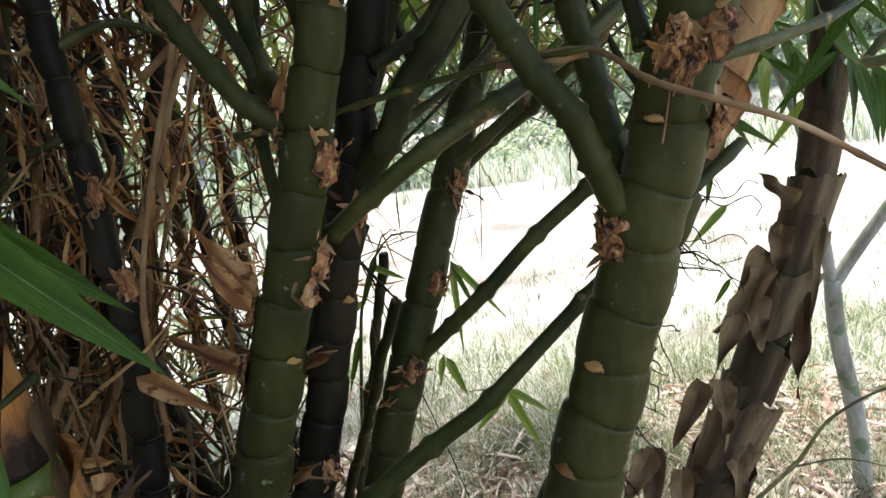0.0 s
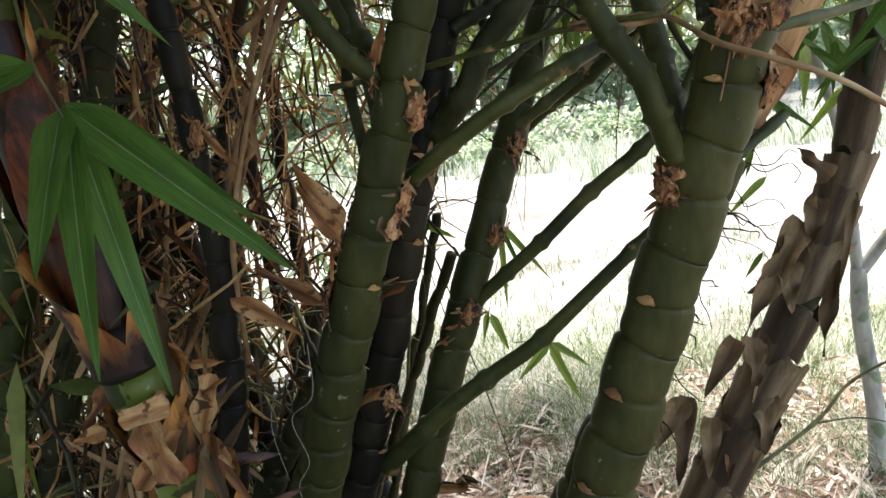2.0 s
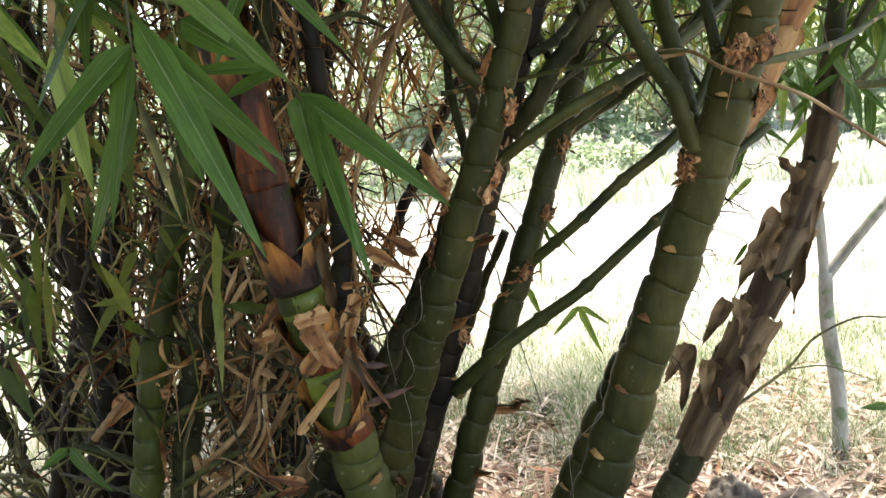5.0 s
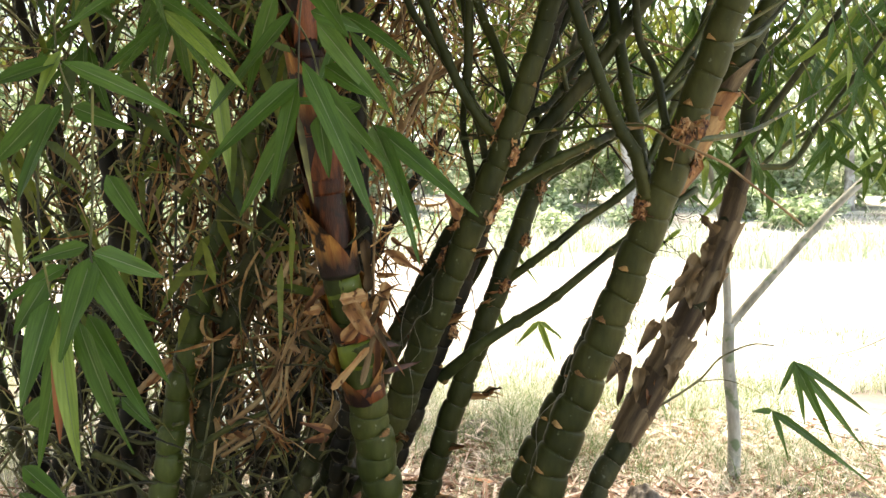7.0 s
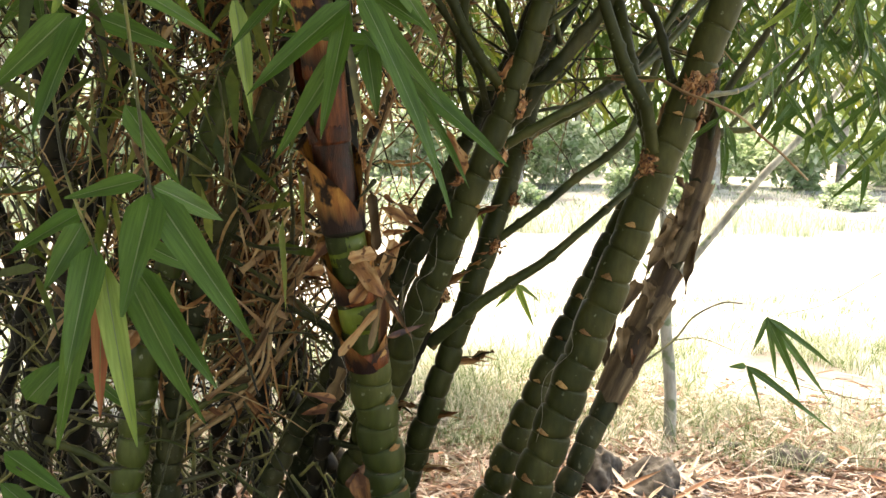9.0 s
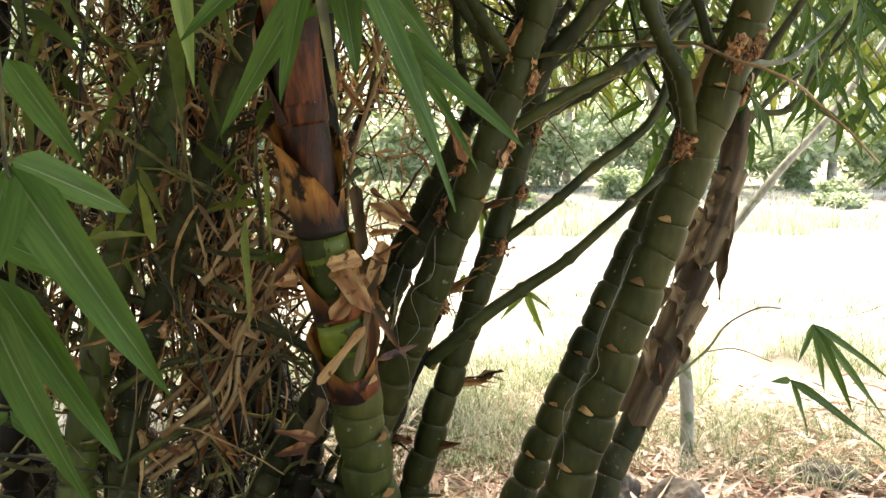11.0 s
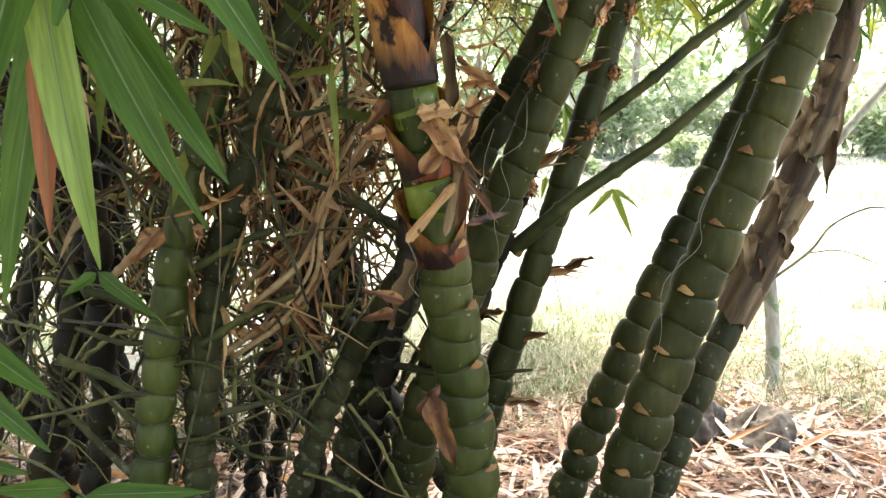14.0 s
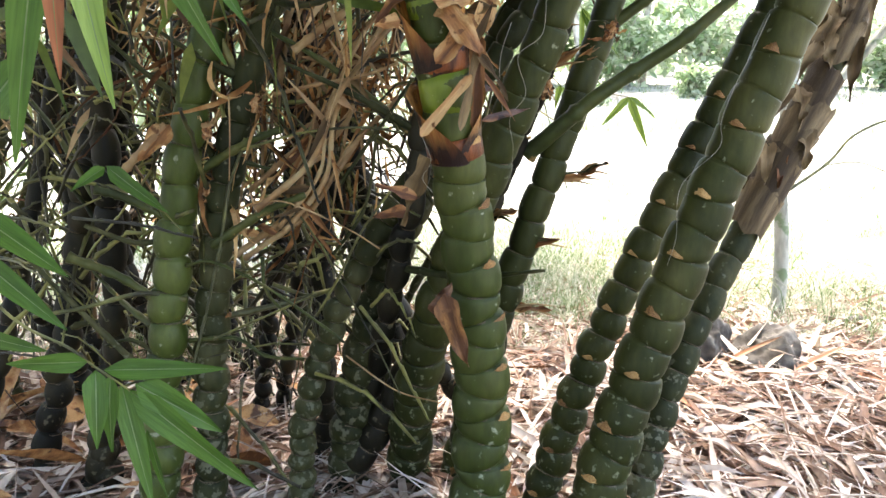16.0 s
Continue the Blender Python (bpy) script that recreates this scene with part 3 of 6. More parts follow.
def far_tree(x, y, h, lean, seed):
    rg = random.Random(seed)
    z = height(x, y)
    root = thing("tree", (x, y, z), "far tree with a pale trunk and hanging green leaves", "tree", "trees of the bank")
    top = Vector((x + lean, y, z + h))
    v, f = twig_tube([(x, y, z - 0.2), (x + lean * 0.2, y, z + h * 0.35), (x + lean * 0.7, y, z + h * 0.7), top], 0.22, 0.07, 6, 9)
    part("trunk", mesh("trunk", v, f, M_FARBARK), root)
    for k in range(6):
        a = Vector((x + lean * (0.3 + 0.1 * k), y, z + h * (0.4 + 0.09 * k)))
        b = a + Vector((rg.uniform(-2.6, 2.6), rg.uniform(-1.5, 1.5), rg.uniform(0.3, 1.6)))
        v, f = twig_tube([a, (a + b) / 2 + Vector((0, 0, 0.25)), b], 0.07, 0.02, 4, 6)
        part("limb", mesh("limb", v, f, M_FARBARK), root)
    V, F, o = [], [], 0
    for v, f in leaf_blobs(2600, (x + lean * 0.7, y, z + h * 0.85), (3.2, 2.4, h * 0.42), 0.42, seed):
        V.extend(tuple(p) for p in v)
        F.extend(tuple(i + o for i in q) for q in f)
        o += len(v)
    part("crown", mesh("crown", V, F, M_GLARELEAF), root)


for _i, (_x, _y, _h, _l) in enumerate([(-14, 31, 8, 0.6), (-7.5, 34, 9, -0.5), (-2.5, 30, 7, 0.4), (3.0, 32, 8.5, 0.9), (6.5, 27.5, 6.5, -1.6), (10.5, 33, 9, 0.4), (16, 30, 8, -0.6), (22, 30, 9, 0.5), (-21, 31, 9, 0.2), (28, 32, 9, 0.0)]):
    far_tree(_x, _y, _h, _l, 300 + _i)


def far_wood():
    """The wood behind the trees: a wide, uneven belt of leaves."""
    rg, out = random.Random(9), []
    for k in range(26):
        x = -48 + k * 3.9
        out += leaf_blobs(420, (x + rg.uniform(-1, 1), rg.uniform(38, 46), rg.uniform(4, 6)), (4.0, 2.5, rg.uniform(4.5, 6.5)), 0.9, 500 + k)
    joined("far_wood", out, M_GLARELEAF, "belt of green trees far behind the lawn", "wood")


far_wood()


def unseen_shade_belt():
    """An unseen belt of leaves to the side of and behind the way, added to shade the clump."""
    rg, out = random.Random(19), []
    for k in range(20):
        a = radians(150 + k * 7.5)
        x, y = 7.5 * math.cos(a) - 0.8, 6.5 * math.sin(a) - 0.6
        out += leaf_blobs(300, (x + rg.uniform(-0.5, 0.5), y + rg.uniform(-0.5, 0.5), rg.uniform(1.6, 3.2)), (1.0, 1.0, rg.uniform(1.8, 2.6)), 0.34, 700 + k)
    joined("grove", out, M_FOLIAGE, "unseen belt of leaves added to shade the clump", "wood")


unseen_shade_belt()


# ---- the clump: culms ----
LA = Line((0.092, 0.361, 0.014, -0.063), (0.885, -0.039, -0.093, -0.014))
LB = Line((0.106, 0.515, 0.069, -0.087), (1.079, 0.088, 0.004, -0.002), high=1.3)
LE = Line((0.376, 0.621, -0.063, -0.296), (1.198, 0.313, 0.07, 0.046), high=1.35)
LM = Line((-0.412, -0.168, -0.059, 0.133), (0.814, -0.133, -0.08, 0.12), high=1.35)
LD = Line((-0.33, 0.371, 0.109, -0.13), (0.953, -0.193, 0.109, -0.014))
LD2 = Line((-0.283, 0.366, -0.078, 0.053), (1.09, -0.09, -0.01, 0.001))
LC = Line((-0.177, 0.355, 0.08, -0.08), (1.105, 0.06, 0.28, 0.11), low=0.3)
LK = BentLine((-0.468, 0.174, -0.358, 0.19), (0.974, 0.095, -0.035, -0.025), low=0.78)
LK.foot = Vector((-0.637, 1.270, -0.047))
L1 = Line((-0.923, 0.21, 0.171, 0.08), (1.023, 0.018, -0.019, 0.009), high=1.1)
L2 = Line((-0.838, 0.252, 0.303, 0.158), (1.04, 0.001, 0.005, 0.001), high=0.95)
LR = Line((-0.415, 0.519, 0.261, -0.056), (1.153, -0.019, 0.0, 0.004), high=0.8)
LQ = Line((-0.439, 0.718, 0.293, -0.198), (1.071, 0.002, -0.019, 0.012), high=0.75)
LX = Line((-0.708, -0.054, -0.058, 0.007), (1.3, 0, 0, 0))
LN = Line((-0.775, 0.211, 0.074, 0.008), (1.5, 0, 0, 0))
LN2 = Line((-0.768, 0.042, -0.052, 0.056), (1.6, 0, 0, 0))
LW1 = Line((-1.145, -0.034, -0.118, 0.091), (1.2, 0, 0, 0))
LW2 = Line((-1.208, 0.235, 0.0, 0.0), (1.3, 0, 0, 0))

T_GREEN = "thick dark green bamboo culm with swollen joints and orange bud scales"
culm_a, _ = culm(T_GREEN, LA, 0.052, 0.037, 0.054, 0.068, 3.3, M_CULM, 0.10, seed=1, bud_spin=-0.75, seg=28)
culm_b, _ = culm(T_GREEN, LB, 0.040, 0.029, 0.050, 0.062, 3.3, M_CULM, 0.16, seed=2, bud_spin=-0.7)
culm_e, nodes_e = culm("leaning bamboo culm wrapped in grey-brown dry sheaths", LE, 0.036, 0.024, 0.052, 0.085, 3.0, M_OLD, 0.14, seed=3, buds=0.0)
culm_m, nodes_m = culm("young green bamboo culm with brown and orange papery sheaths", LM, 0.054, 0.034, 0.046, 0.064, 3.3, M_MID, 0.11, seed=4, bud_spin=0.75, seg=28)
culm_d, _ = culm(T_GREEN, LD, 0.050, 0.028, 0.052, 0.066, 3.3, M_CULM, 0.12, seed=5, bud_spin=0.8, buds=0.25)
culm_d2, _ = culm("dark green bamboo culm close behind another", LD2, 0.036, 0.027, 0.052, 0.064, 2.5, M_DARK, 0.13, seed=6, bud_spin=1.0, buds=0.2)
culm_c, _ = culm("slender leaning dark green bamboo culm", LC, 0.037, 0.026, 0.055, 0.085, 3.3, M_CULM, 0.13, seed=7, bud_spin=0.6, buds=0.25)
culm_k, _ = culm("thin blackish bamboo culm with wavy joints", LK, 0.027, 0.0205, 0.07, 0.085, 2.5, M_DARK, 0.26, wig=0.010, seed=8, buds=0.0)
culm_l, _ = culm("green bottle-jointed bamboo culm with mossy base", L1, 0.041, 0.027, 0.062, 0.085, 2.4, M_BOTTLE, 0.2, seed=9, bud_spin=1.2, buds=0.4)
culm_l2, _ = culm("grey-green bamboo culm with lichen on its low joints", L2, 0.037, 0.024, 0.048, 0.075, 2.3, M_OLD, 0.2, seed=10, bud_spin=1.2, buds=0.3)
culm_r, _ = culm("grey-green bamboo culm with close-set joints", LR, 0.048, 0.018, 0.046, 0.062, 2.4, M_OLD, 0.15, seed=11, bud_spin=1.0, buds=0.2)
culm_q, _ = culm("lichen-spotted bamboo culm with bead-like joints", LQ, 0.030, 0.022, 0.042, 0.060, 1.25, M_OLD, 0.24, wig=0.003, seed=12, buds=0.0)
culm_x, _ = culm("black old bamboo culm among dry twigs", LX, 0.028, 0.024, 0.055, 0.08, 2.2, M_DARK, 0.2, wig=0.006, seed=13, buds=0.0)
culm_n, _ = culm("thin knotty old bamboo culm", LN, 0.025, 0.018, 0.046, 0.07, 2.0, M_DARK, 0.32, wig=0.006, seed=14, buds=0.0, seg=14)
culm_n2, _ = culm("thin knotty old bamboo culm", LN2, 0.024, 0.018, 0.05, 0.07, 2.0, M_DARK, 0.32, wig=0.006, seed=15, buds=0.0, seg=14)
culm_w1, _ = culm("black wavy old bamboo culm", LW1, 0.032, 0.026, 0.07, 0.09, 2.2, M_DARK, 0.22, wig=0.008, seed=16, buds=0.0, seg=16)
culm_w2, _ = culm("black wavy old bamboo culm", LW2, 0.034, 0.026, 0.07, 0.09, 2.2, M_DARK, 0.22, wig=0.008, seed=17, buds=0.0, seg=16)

culm("thin leaning bamboo stem cut short behind the thick culms", Line((-0.268, 0.48, 0, 0), (1.40, -0.35, 0, 0), low=0.5), 0.013, 0.010, 0.06, 0.08, 1.08, M_OLD, 0.24, wig=0.005, seed=18, buds=0.0, seg=14)
culm("thin dark bamboo stem behind the thick culms", Line((-0.285, 0.3, 0, 0), (1.55, -0.1, 0, 0), low=0.5), 0.013, 0.010, 0.06, 0.08, 1.10, M_OLD, 0.24, wig=0.006, seed=19, buds=0.0, seg=14)

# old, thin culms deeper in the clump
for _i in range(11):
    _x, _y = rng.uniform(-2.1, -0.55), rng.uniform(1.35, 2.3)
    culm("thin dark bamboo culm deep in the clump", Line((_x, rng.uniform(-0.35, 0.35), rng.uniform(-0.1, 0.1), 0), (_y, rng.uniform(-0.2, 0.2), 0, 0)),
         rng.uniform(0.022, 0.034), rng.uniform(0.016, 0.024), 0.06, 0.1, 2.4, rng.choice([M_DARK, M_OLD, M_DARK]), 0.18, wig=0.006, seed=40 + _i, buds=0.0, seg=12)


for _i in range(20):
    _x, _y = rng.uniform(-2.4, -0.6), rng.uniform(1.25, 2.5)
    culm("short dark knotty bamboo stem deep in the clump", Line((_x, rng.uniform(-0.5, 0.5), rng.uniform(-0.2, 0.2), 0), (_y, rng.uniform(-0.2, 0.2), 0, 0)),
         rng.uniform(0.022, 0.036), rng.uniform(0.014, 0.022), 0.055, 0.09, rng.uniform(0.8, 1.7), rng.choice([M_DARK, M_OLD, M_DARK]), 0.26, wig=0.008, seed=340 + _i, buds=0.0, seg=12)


def wrap(root, line, z, r, length, angle, spread, flare, curl, mat, seed, label=""):
    """A sheath on a culm at height z, its middle turned by angle (0: towards -y)."""
    me = sheath_mesh(r, length, spread, flare, curl, mat, seed)
    part("sheath", me, root, label, frame_at(line.at(z), line.way(z), angle))


# sheaths of the young culm: each wraps its joint and opens in a V in front
def v_sheath(root, line, z, r, length, angle, mat, seed, closed=3.35, open_=2.3, flare=0.012, label="", bend=0.85):
    rg = random.Random(seed)
    v, f = [], []
    rows, cols = 12, 22
    ph = rg.uniform(0, 6)
    for i in range(rows + 1):
        s = i / rows
        w = closed - open_ * s ** bend
        if s > 0.8:
            w *= 1 - 0.85 * ((s - 0.8) / 0.2) ** 1.5
        for k in range(cols + 1):
            u = k / cols * 2 - 1
            a = w * u + math.pi
            d = r * (1.04 + 0.03 * u) + flare * s ** 1.5 + 0.22 * r * abs(u) ** 5 * (0.2 + s) + 0.025 * r * math.sin(5 * s + 5 * u + ph)
            v.append((d * math.sin(a), -d * math.cos(a), length * s + 0.01 * abs(u) ** 2 * math.sin(4 * u + ph)))
    for i in range(rows):
        for k in range(cols):
            a = i * (cols + 1) + k
            f.append((a, a + 1, a + cols + 2, a + cols + 1))
    part("sheath", mesh("sheath", v, f, mat), root, label, frame_at(line.at(z), line.way(z), angle))


def m_radius(z):
    return 0.054 - 0.020 * min(1.4, max(0, (z - 0.2) / 1.2))


_v, _f = tube([LM.at(1.13 + 0.05 * k) for k in range(24)], [m_radius(1.13 + 0.05 * k) * (1.08 + 0.02 * (k % 2)) for k in range(24)], 24)
part("inner_sheath", mesh("inner_sheath", _v, _f, M_SHRED), culm_m, "dark red-brown glossy inner sheath")
for _k, (_z, _len, _a, _m) in enumerate([(0.812, 0.14, 0.1, M_VSHEATH), (0.957, 0.15, -0.25, M_VSHEATH), (1.104, 0.20, 0.75, M_VSHEATH), (1.285, 0.22, -0.75, M_SHRED),
                                           (1.41, 0.24, 0.8, M_VSHEATH), (1.57, 0.26, -0.6, M_SHRED), (1.74, 0.26, 0.4, M_SHRED)]):
    v_sheath(culm_m, LM, _z, m_radius(_z) * (1.04 if _k < 2 else 1.12), _len, _a, _m, 60 + _k, 3.35, 2.3 if _k < 3 else 2.0, bend=1.35 if _k < 3 else 1.0)
    _v, _f = tube([LM.at(_z + q) for q in (-0.006, 0.0, 0.02 + 0.02 * (_k == 2), 0.034 + 0.024 * (_k == 2))], [m_radius(_z) * q * (1.04 if _k < 2 else 1.12) for q in (0.98, 1.055, 1.06, 1.03)], 24)
    part("sheath_base", mesh("sheath_base", _v, _f, M_DARK if _k == 2 else M_SHRED), culm_m, "dark charred-looking sheath base")
# straps across the front, a curled flap and loose sheaths lower down
leaf_to((-0.477, 0.720, 0.851), (-0.397, 0.735, 0.944), 0.016, M_SHEATH, culm_m, (0.1, -1, 0.1), -0.3, 5, "dry orange strap", True)
leaf_to((-0.414, 0.735, 0.858), (-0.383, 0.765, 0.993), 0.013, M_SGREY, culm_m, (0.6, -1, 0.1), 0.1, 7, "dry orange strap", True)
leaf_to((-0.446, 0.735, 1.049), (-0.389, 0.700, 0.970), 0.036, M_SHEATH, culm_m, (0.25, -1, 0.35), 0.9, 8, "curled brown flap of sheath", True)
leaf_to((-0.396, 0.720, 0.989), (-0.369, 0.710, 1.048), 0.012, M_SGREY, culm_m, (0.4, -1, 0.2), 0.3, 9, "curled edge of sheath")
leaf_to((-0.506, 0.750, 1.025), (-0.546, 0.740, 1.016), 0.022, M_SHEATH, culm_m, (-0.3, -1, 0.1), 0.3, 12)
leaf_to((-0.401, 0.770, 1.043), (-0.357, 0.750, 1.047), 0.02, M_SGREY, culm_m, (0.3, -1, 0.1), 0.4, 13)
leaf_to((-0.464, 0.750, 0.815), (-0.506, 0.740, 0.706), 0.042, M_SGREY, culm_m, (-0.5, -1, 0.1), 0.2, 14, "hanging brown sheath", "dagger")
leaf_to((-0.478, 0.740, 0.752), (-0.548, 0.720, 0.776), 0.018, M_SHEATH, culm_m, (-0.2, -1, 0.3), 0.2, 15, "pale tan tip of a hanging sheath")
leaf_to((-0.437, 0.770, 0.582), (-0.395, 0.740, 0.461), 0.04, M_SHEATH, culm_m, (-0.3, -1, 0.2), 0.6, 16, "curled brown dead sheath")
leaf_to((-0.451, 0.780, 0.539), (-0.422, 0.780, 0.599), 0.03, M_SHRED, culm_m, (-0.3, -1, 0.2), 0.6, 17, "curled brown dead sheath")
leaf_to((-0.41, 0.76, 1.179), (-0.397, 0.75, 1.063), 0.020, M_SGREY, culm_m, (0.1, -1, 0.25), 0.5, 40, "pale dry strip of sheath", True)
leaf_to((-0.36, 0.77, 1.082), (-0.383, 0.76, 1.008), 0.028, M_SHEATH, culm_m, (0.1, -1, 0.25), 0.5, 41, "curled orange flap of sheath", True)
leaf_to((-0.384, 0.78, 1.007), (-0.388, 0.78, 0.849), 0.024, M_SHEATH, culm_m, (0.1, -1, 0.25), 0.5, 42, "long hanging orange strip", True)
leaf_to((-0.386, 0.77, 1.098), (-0.33, 0.75, 1.104), 0.012, M_SHEATH, culm_m, (0.1, -1, 0.25), 0.5, 43, "dry sheath tip", False)
leaf_to((-0.501, 0.77, 1.077), (-0.547, 0.76, 1.016), 0.026, M_SHEATH, culm_m, (0.1, -1, 0.25), 0.5, 44, "orange-brown sheath tip", "dagger")
leaf_to((-0.394, 0.73, 1.028), (-0.454, 0.71, 0.961), 0.026, M_SHEATH, culm_m, (0.1, -1, 0.25), 0.5, 46, "dry orange strap", True)
leaf_to((-0.403, 0.735, 1.06), (-0.458, 0.71, 1.05), 0.026, M_SHEATH, culm_m, (0.1, -1, 0.25), 0.5, 47, "crumpled brown sheath", True)
# a mass of dead sheaths on the far side of the young culm
for _i in range(14):
    _z = rng.uniform(0.80, 1.10)
    _a = rng.uniform(-0.3, 1.6)
    _p = LM.at(_z) + Vector((0.05 * math.cos(_a), 0.05 * math.sin(_a) - 0.01, 0))
    _q = _p + Vector((rng.uniform(0.0, 0.10), rng.uniform(-0.06, 0.08), rng.uniform(-0.10, 0.09)))
    leaf_to(_p, _q, rng.uniform(0.008, 0.020), rng.choice([M_SHEATH, M_SGREY, M_SHRED, M_SHRED, M_SGREY]), culm_m, (0.7, -0.6, 0.4), 0.6, rng.randrange(9999))
# the fresh green joints between the sheaths
for _z, _h in ((0.885, 0.066), (1.035, 0.064)):
    _v, _f = tube([LM.at(_z + _h * k / 3) for k in range(4)], [m_radius(_z) * q for q in (0.99, 1.02, 1.02, 0.99)], 24)
    part("fresh_joint", mesh("fresh_joint", _v, _f, M_YOUNG), culm_m, "fresh yellow-green joint")

# dry sheaths of the leaning culm: fibrous cups, one out of the other, and hanging dagger tips
def cup(root, line, z, r, length, mat, seed, name="sheath"):
    rg = random.Random(seed)
    v, f = [], []
    rows, cols = 8, 28
    ph, lean, cut = rg.uniform(0, 6), rg.uniform(0, 6.28), rg.uniform(0.1, 0.3)
    for i in range(rows + 1):
        s = i / rows
        for k in range(cols):
            a = 2 * math.pi * k / cols
            rim = length * (1 + cut * math.sin(a - lean) + 0.04 * math.sin(7 * a + ph) + 0.03 * math.sin(13 * a + 2 * ph))
            d = r * (0.97 + 0.13 * s ** 1.3 + 0.025 * math.sin(3 * a + ph + 3 * s) + 0.012 * math.sin(11 * a + ph)) + 0.004 * s ** 4 * max(0, math.sin(a - lean))
            foot = length * (0.22 * math.sin(a - 2 * ph) + 0.07 * math.sin(5 * a + ph)) * (1 - s)
            v.append((d * math.sin(a), -d * math.cos(a), rim * s + foot))
    for i in range(rows):
        for k in range(cols):
            a, b = i * cols + k, i * cols + (k + 1) % cols
            f.append((a, b, b + cols, a + cols))
    part(name, mesh(name, v, f, mat), root, "", frame_at(line.at(z), line.way(z), 0.0))


for _k, _z in enumerate((0.62, 0.68, 0.74, 0.815, 0.895, 0.975, 1.05, 1.125, 1.20, 1.28, 1.36)):
    cup(culm_e, LE, _z, (0.0435 - 0.012 * (_z - 0.6) + 0.0015 * (_k % 2)) * (1 - 0.8 * max(0, _z - 1.1)), 0.095, M_SGREY, 160 + _k)
for _a, _b, _w, _m, _s in [((0.495, 1.266, 1.107), (0.37, 1.187, 0.936), 0.060, M_SGREY, "dagger"),
                       ((0.48, 1.256, 1.079), (0.385, 1.21, 1.004), 0.045, M_SGREY, "dagger"),
                       ((0.361, 1.203, 0.928), (0.292, 1.157, 0.843), 0.042, M_SGREY, "dagger"),
                       ((0.536, 1.242, 1.042), (0.488, 1.174, 0.896), 0.038, M_SGREY, "dagger"),
                       ((0.583, 1.281, 1.147), (0.53, 1.209, 1.002), 0.018, M_SGREY, "dagger"),
                       ((0.549, 1.291, 1.173), (0.5, 1.295, 1.231), 0.040, M_SGREY, "dagger"),
                       ((0.511, 1.272, 1.124), (0.517, 1.268, 1.162), 0.018, M_SGREY, "dagger"),
                       ((0.269, 1.176, 0.842), (0.237, 1.116, 0.711), 0.042, M_SGREY, "dagger"),
                       ((0.262, 1.173, 0.836), (0.204, 1.133, 0.768), 0.045, M_SGREY, "dagger"),
                       ((0.391, 1.178, 0.85), (0.38, 1.128, 0.752), 0.050, M_SGREY, "dagger"),
                       ((0.341, 1.16, 0.795), (0.316, 1.116, 0.713), 0.030, M_SHEATH, "dagger"),
                       ((0.46, 1.242, 1.041), (0.449, 1.197, 0.967), 0.045, M_SGREY, "dagger"),
                       ((0.386, 1.203, 0.928), (0.378, 1.161, 0.857), 0.050, M_SGREY, "dagger"),
                       ((0.524, 1.28, 1.145), (0.491, 1.23, 1.061), 0.045, M_SGREY, "dagger"),
                       ((0.305, 1.164, 0.806), (0.285, 1.118, 0.719), 0.040, M_SGREY, "dagger")]:
    leaf_to(_a, _b, _w, _m, culm_e, (-0.2, -1, 0.2), 0.35, rng.randrange(999), "torn grey-brown sheath blade", _s)
for _z, _r in ((0.70, 0.047), (0.77, 0.045)):
    cup(culm_e, LE, _z, _r, 0.12, M_SGREY, int(_z * 1000))
# fibrous tan sheath of the culm behind
for _k, _z in enumerate((1.29, 1.37, 1.46, 1.56)):
    v_sheath(culm_b, LB, _z, 0.030, 0.13, 2.6 + 0.9 * _k, M_SHEATH if _k < 3 else M_SGREY, 190 + _k, 3.1, 1.6, 0.01)
# wiry dark twigs
for _k in range(60):
    _p = LB.at(rng.uniform(0.80, 1.25)) + Vector((0.024, 0, 0))
    _d = Vector((rng.uniform(0.2, 1.0), rng.uniform(-0.4, 0.6), rng.uniform(-1.0, 0.4))).normalized()
    _q, _l = [_p], rng.uniform(0.006, 0.017)
    for _j in range(8):
        _d = (_d + Vector((rng.gauss(0, 0.45), rng.gauss(0, 0.45), rng.gauss(-0.08, 0.45)))).normalized()
        _q.append(_q[-1] + _d * _l)
    _v, _f = twig_tube(_q, rng.uniform(0.0009, 0.0017), 0.0006, 2, 5, 4)
    part("twig", mesh("twig", _v, _f, M_DARK), culm_b)

# crumpled, fibrous remains of sheaths at the knots
def knot_scrap(root, line, z, r, angle, tall, wide, seed):
    rg = random.Random(seed)
    o = Vector((seed * 1.7, seed * 0.3, 0))
    v, f = [], []
    rows, cols = 12, 12
    for i in range(rows + 1):
        s = i / rows
        w = wide * (0.35 + 0.65 * math.sin(math.pi * (0.12 + 0.8 * s))) * (1 + 0.5 * noise.noise(o + Vector((0, 0, 5 * s))))
        for k in range(cols + 1):
            u = k / cols * 2 - 1
            a = w * u + 0.25 * noise.noise(o + Vector((4, 0, 3 * s)))
            edge = (1 - abs(u) ** 3) * min(1, 6 * s, 6 * (1 - s))
            d = r * 0.98 + edge * (0.006 + 0.010 * abs(noise.noise(o + Vector((u * 2.5, 7, s * 3.5)))) + 0.004 * rg.uniform(-1, 1))
            v.append((d * math.sin(a), -d * math.cos(a), tall * (s - 0.5) * (1 + 0.35 * noise.noise(o + Vector((3 * u, 9, 0))))))
    for i in range(rows):
        for k in range(cols):
            a = i * (cols + 1) + k
            f.append((a, a + 1, a + cols + 2, a + cols + 1))
    part("sheath_scrap", mesh("sheath_scrap", v, f, M_KNOT), root, "", frame_at(line.at(z), line.way(z), angle))


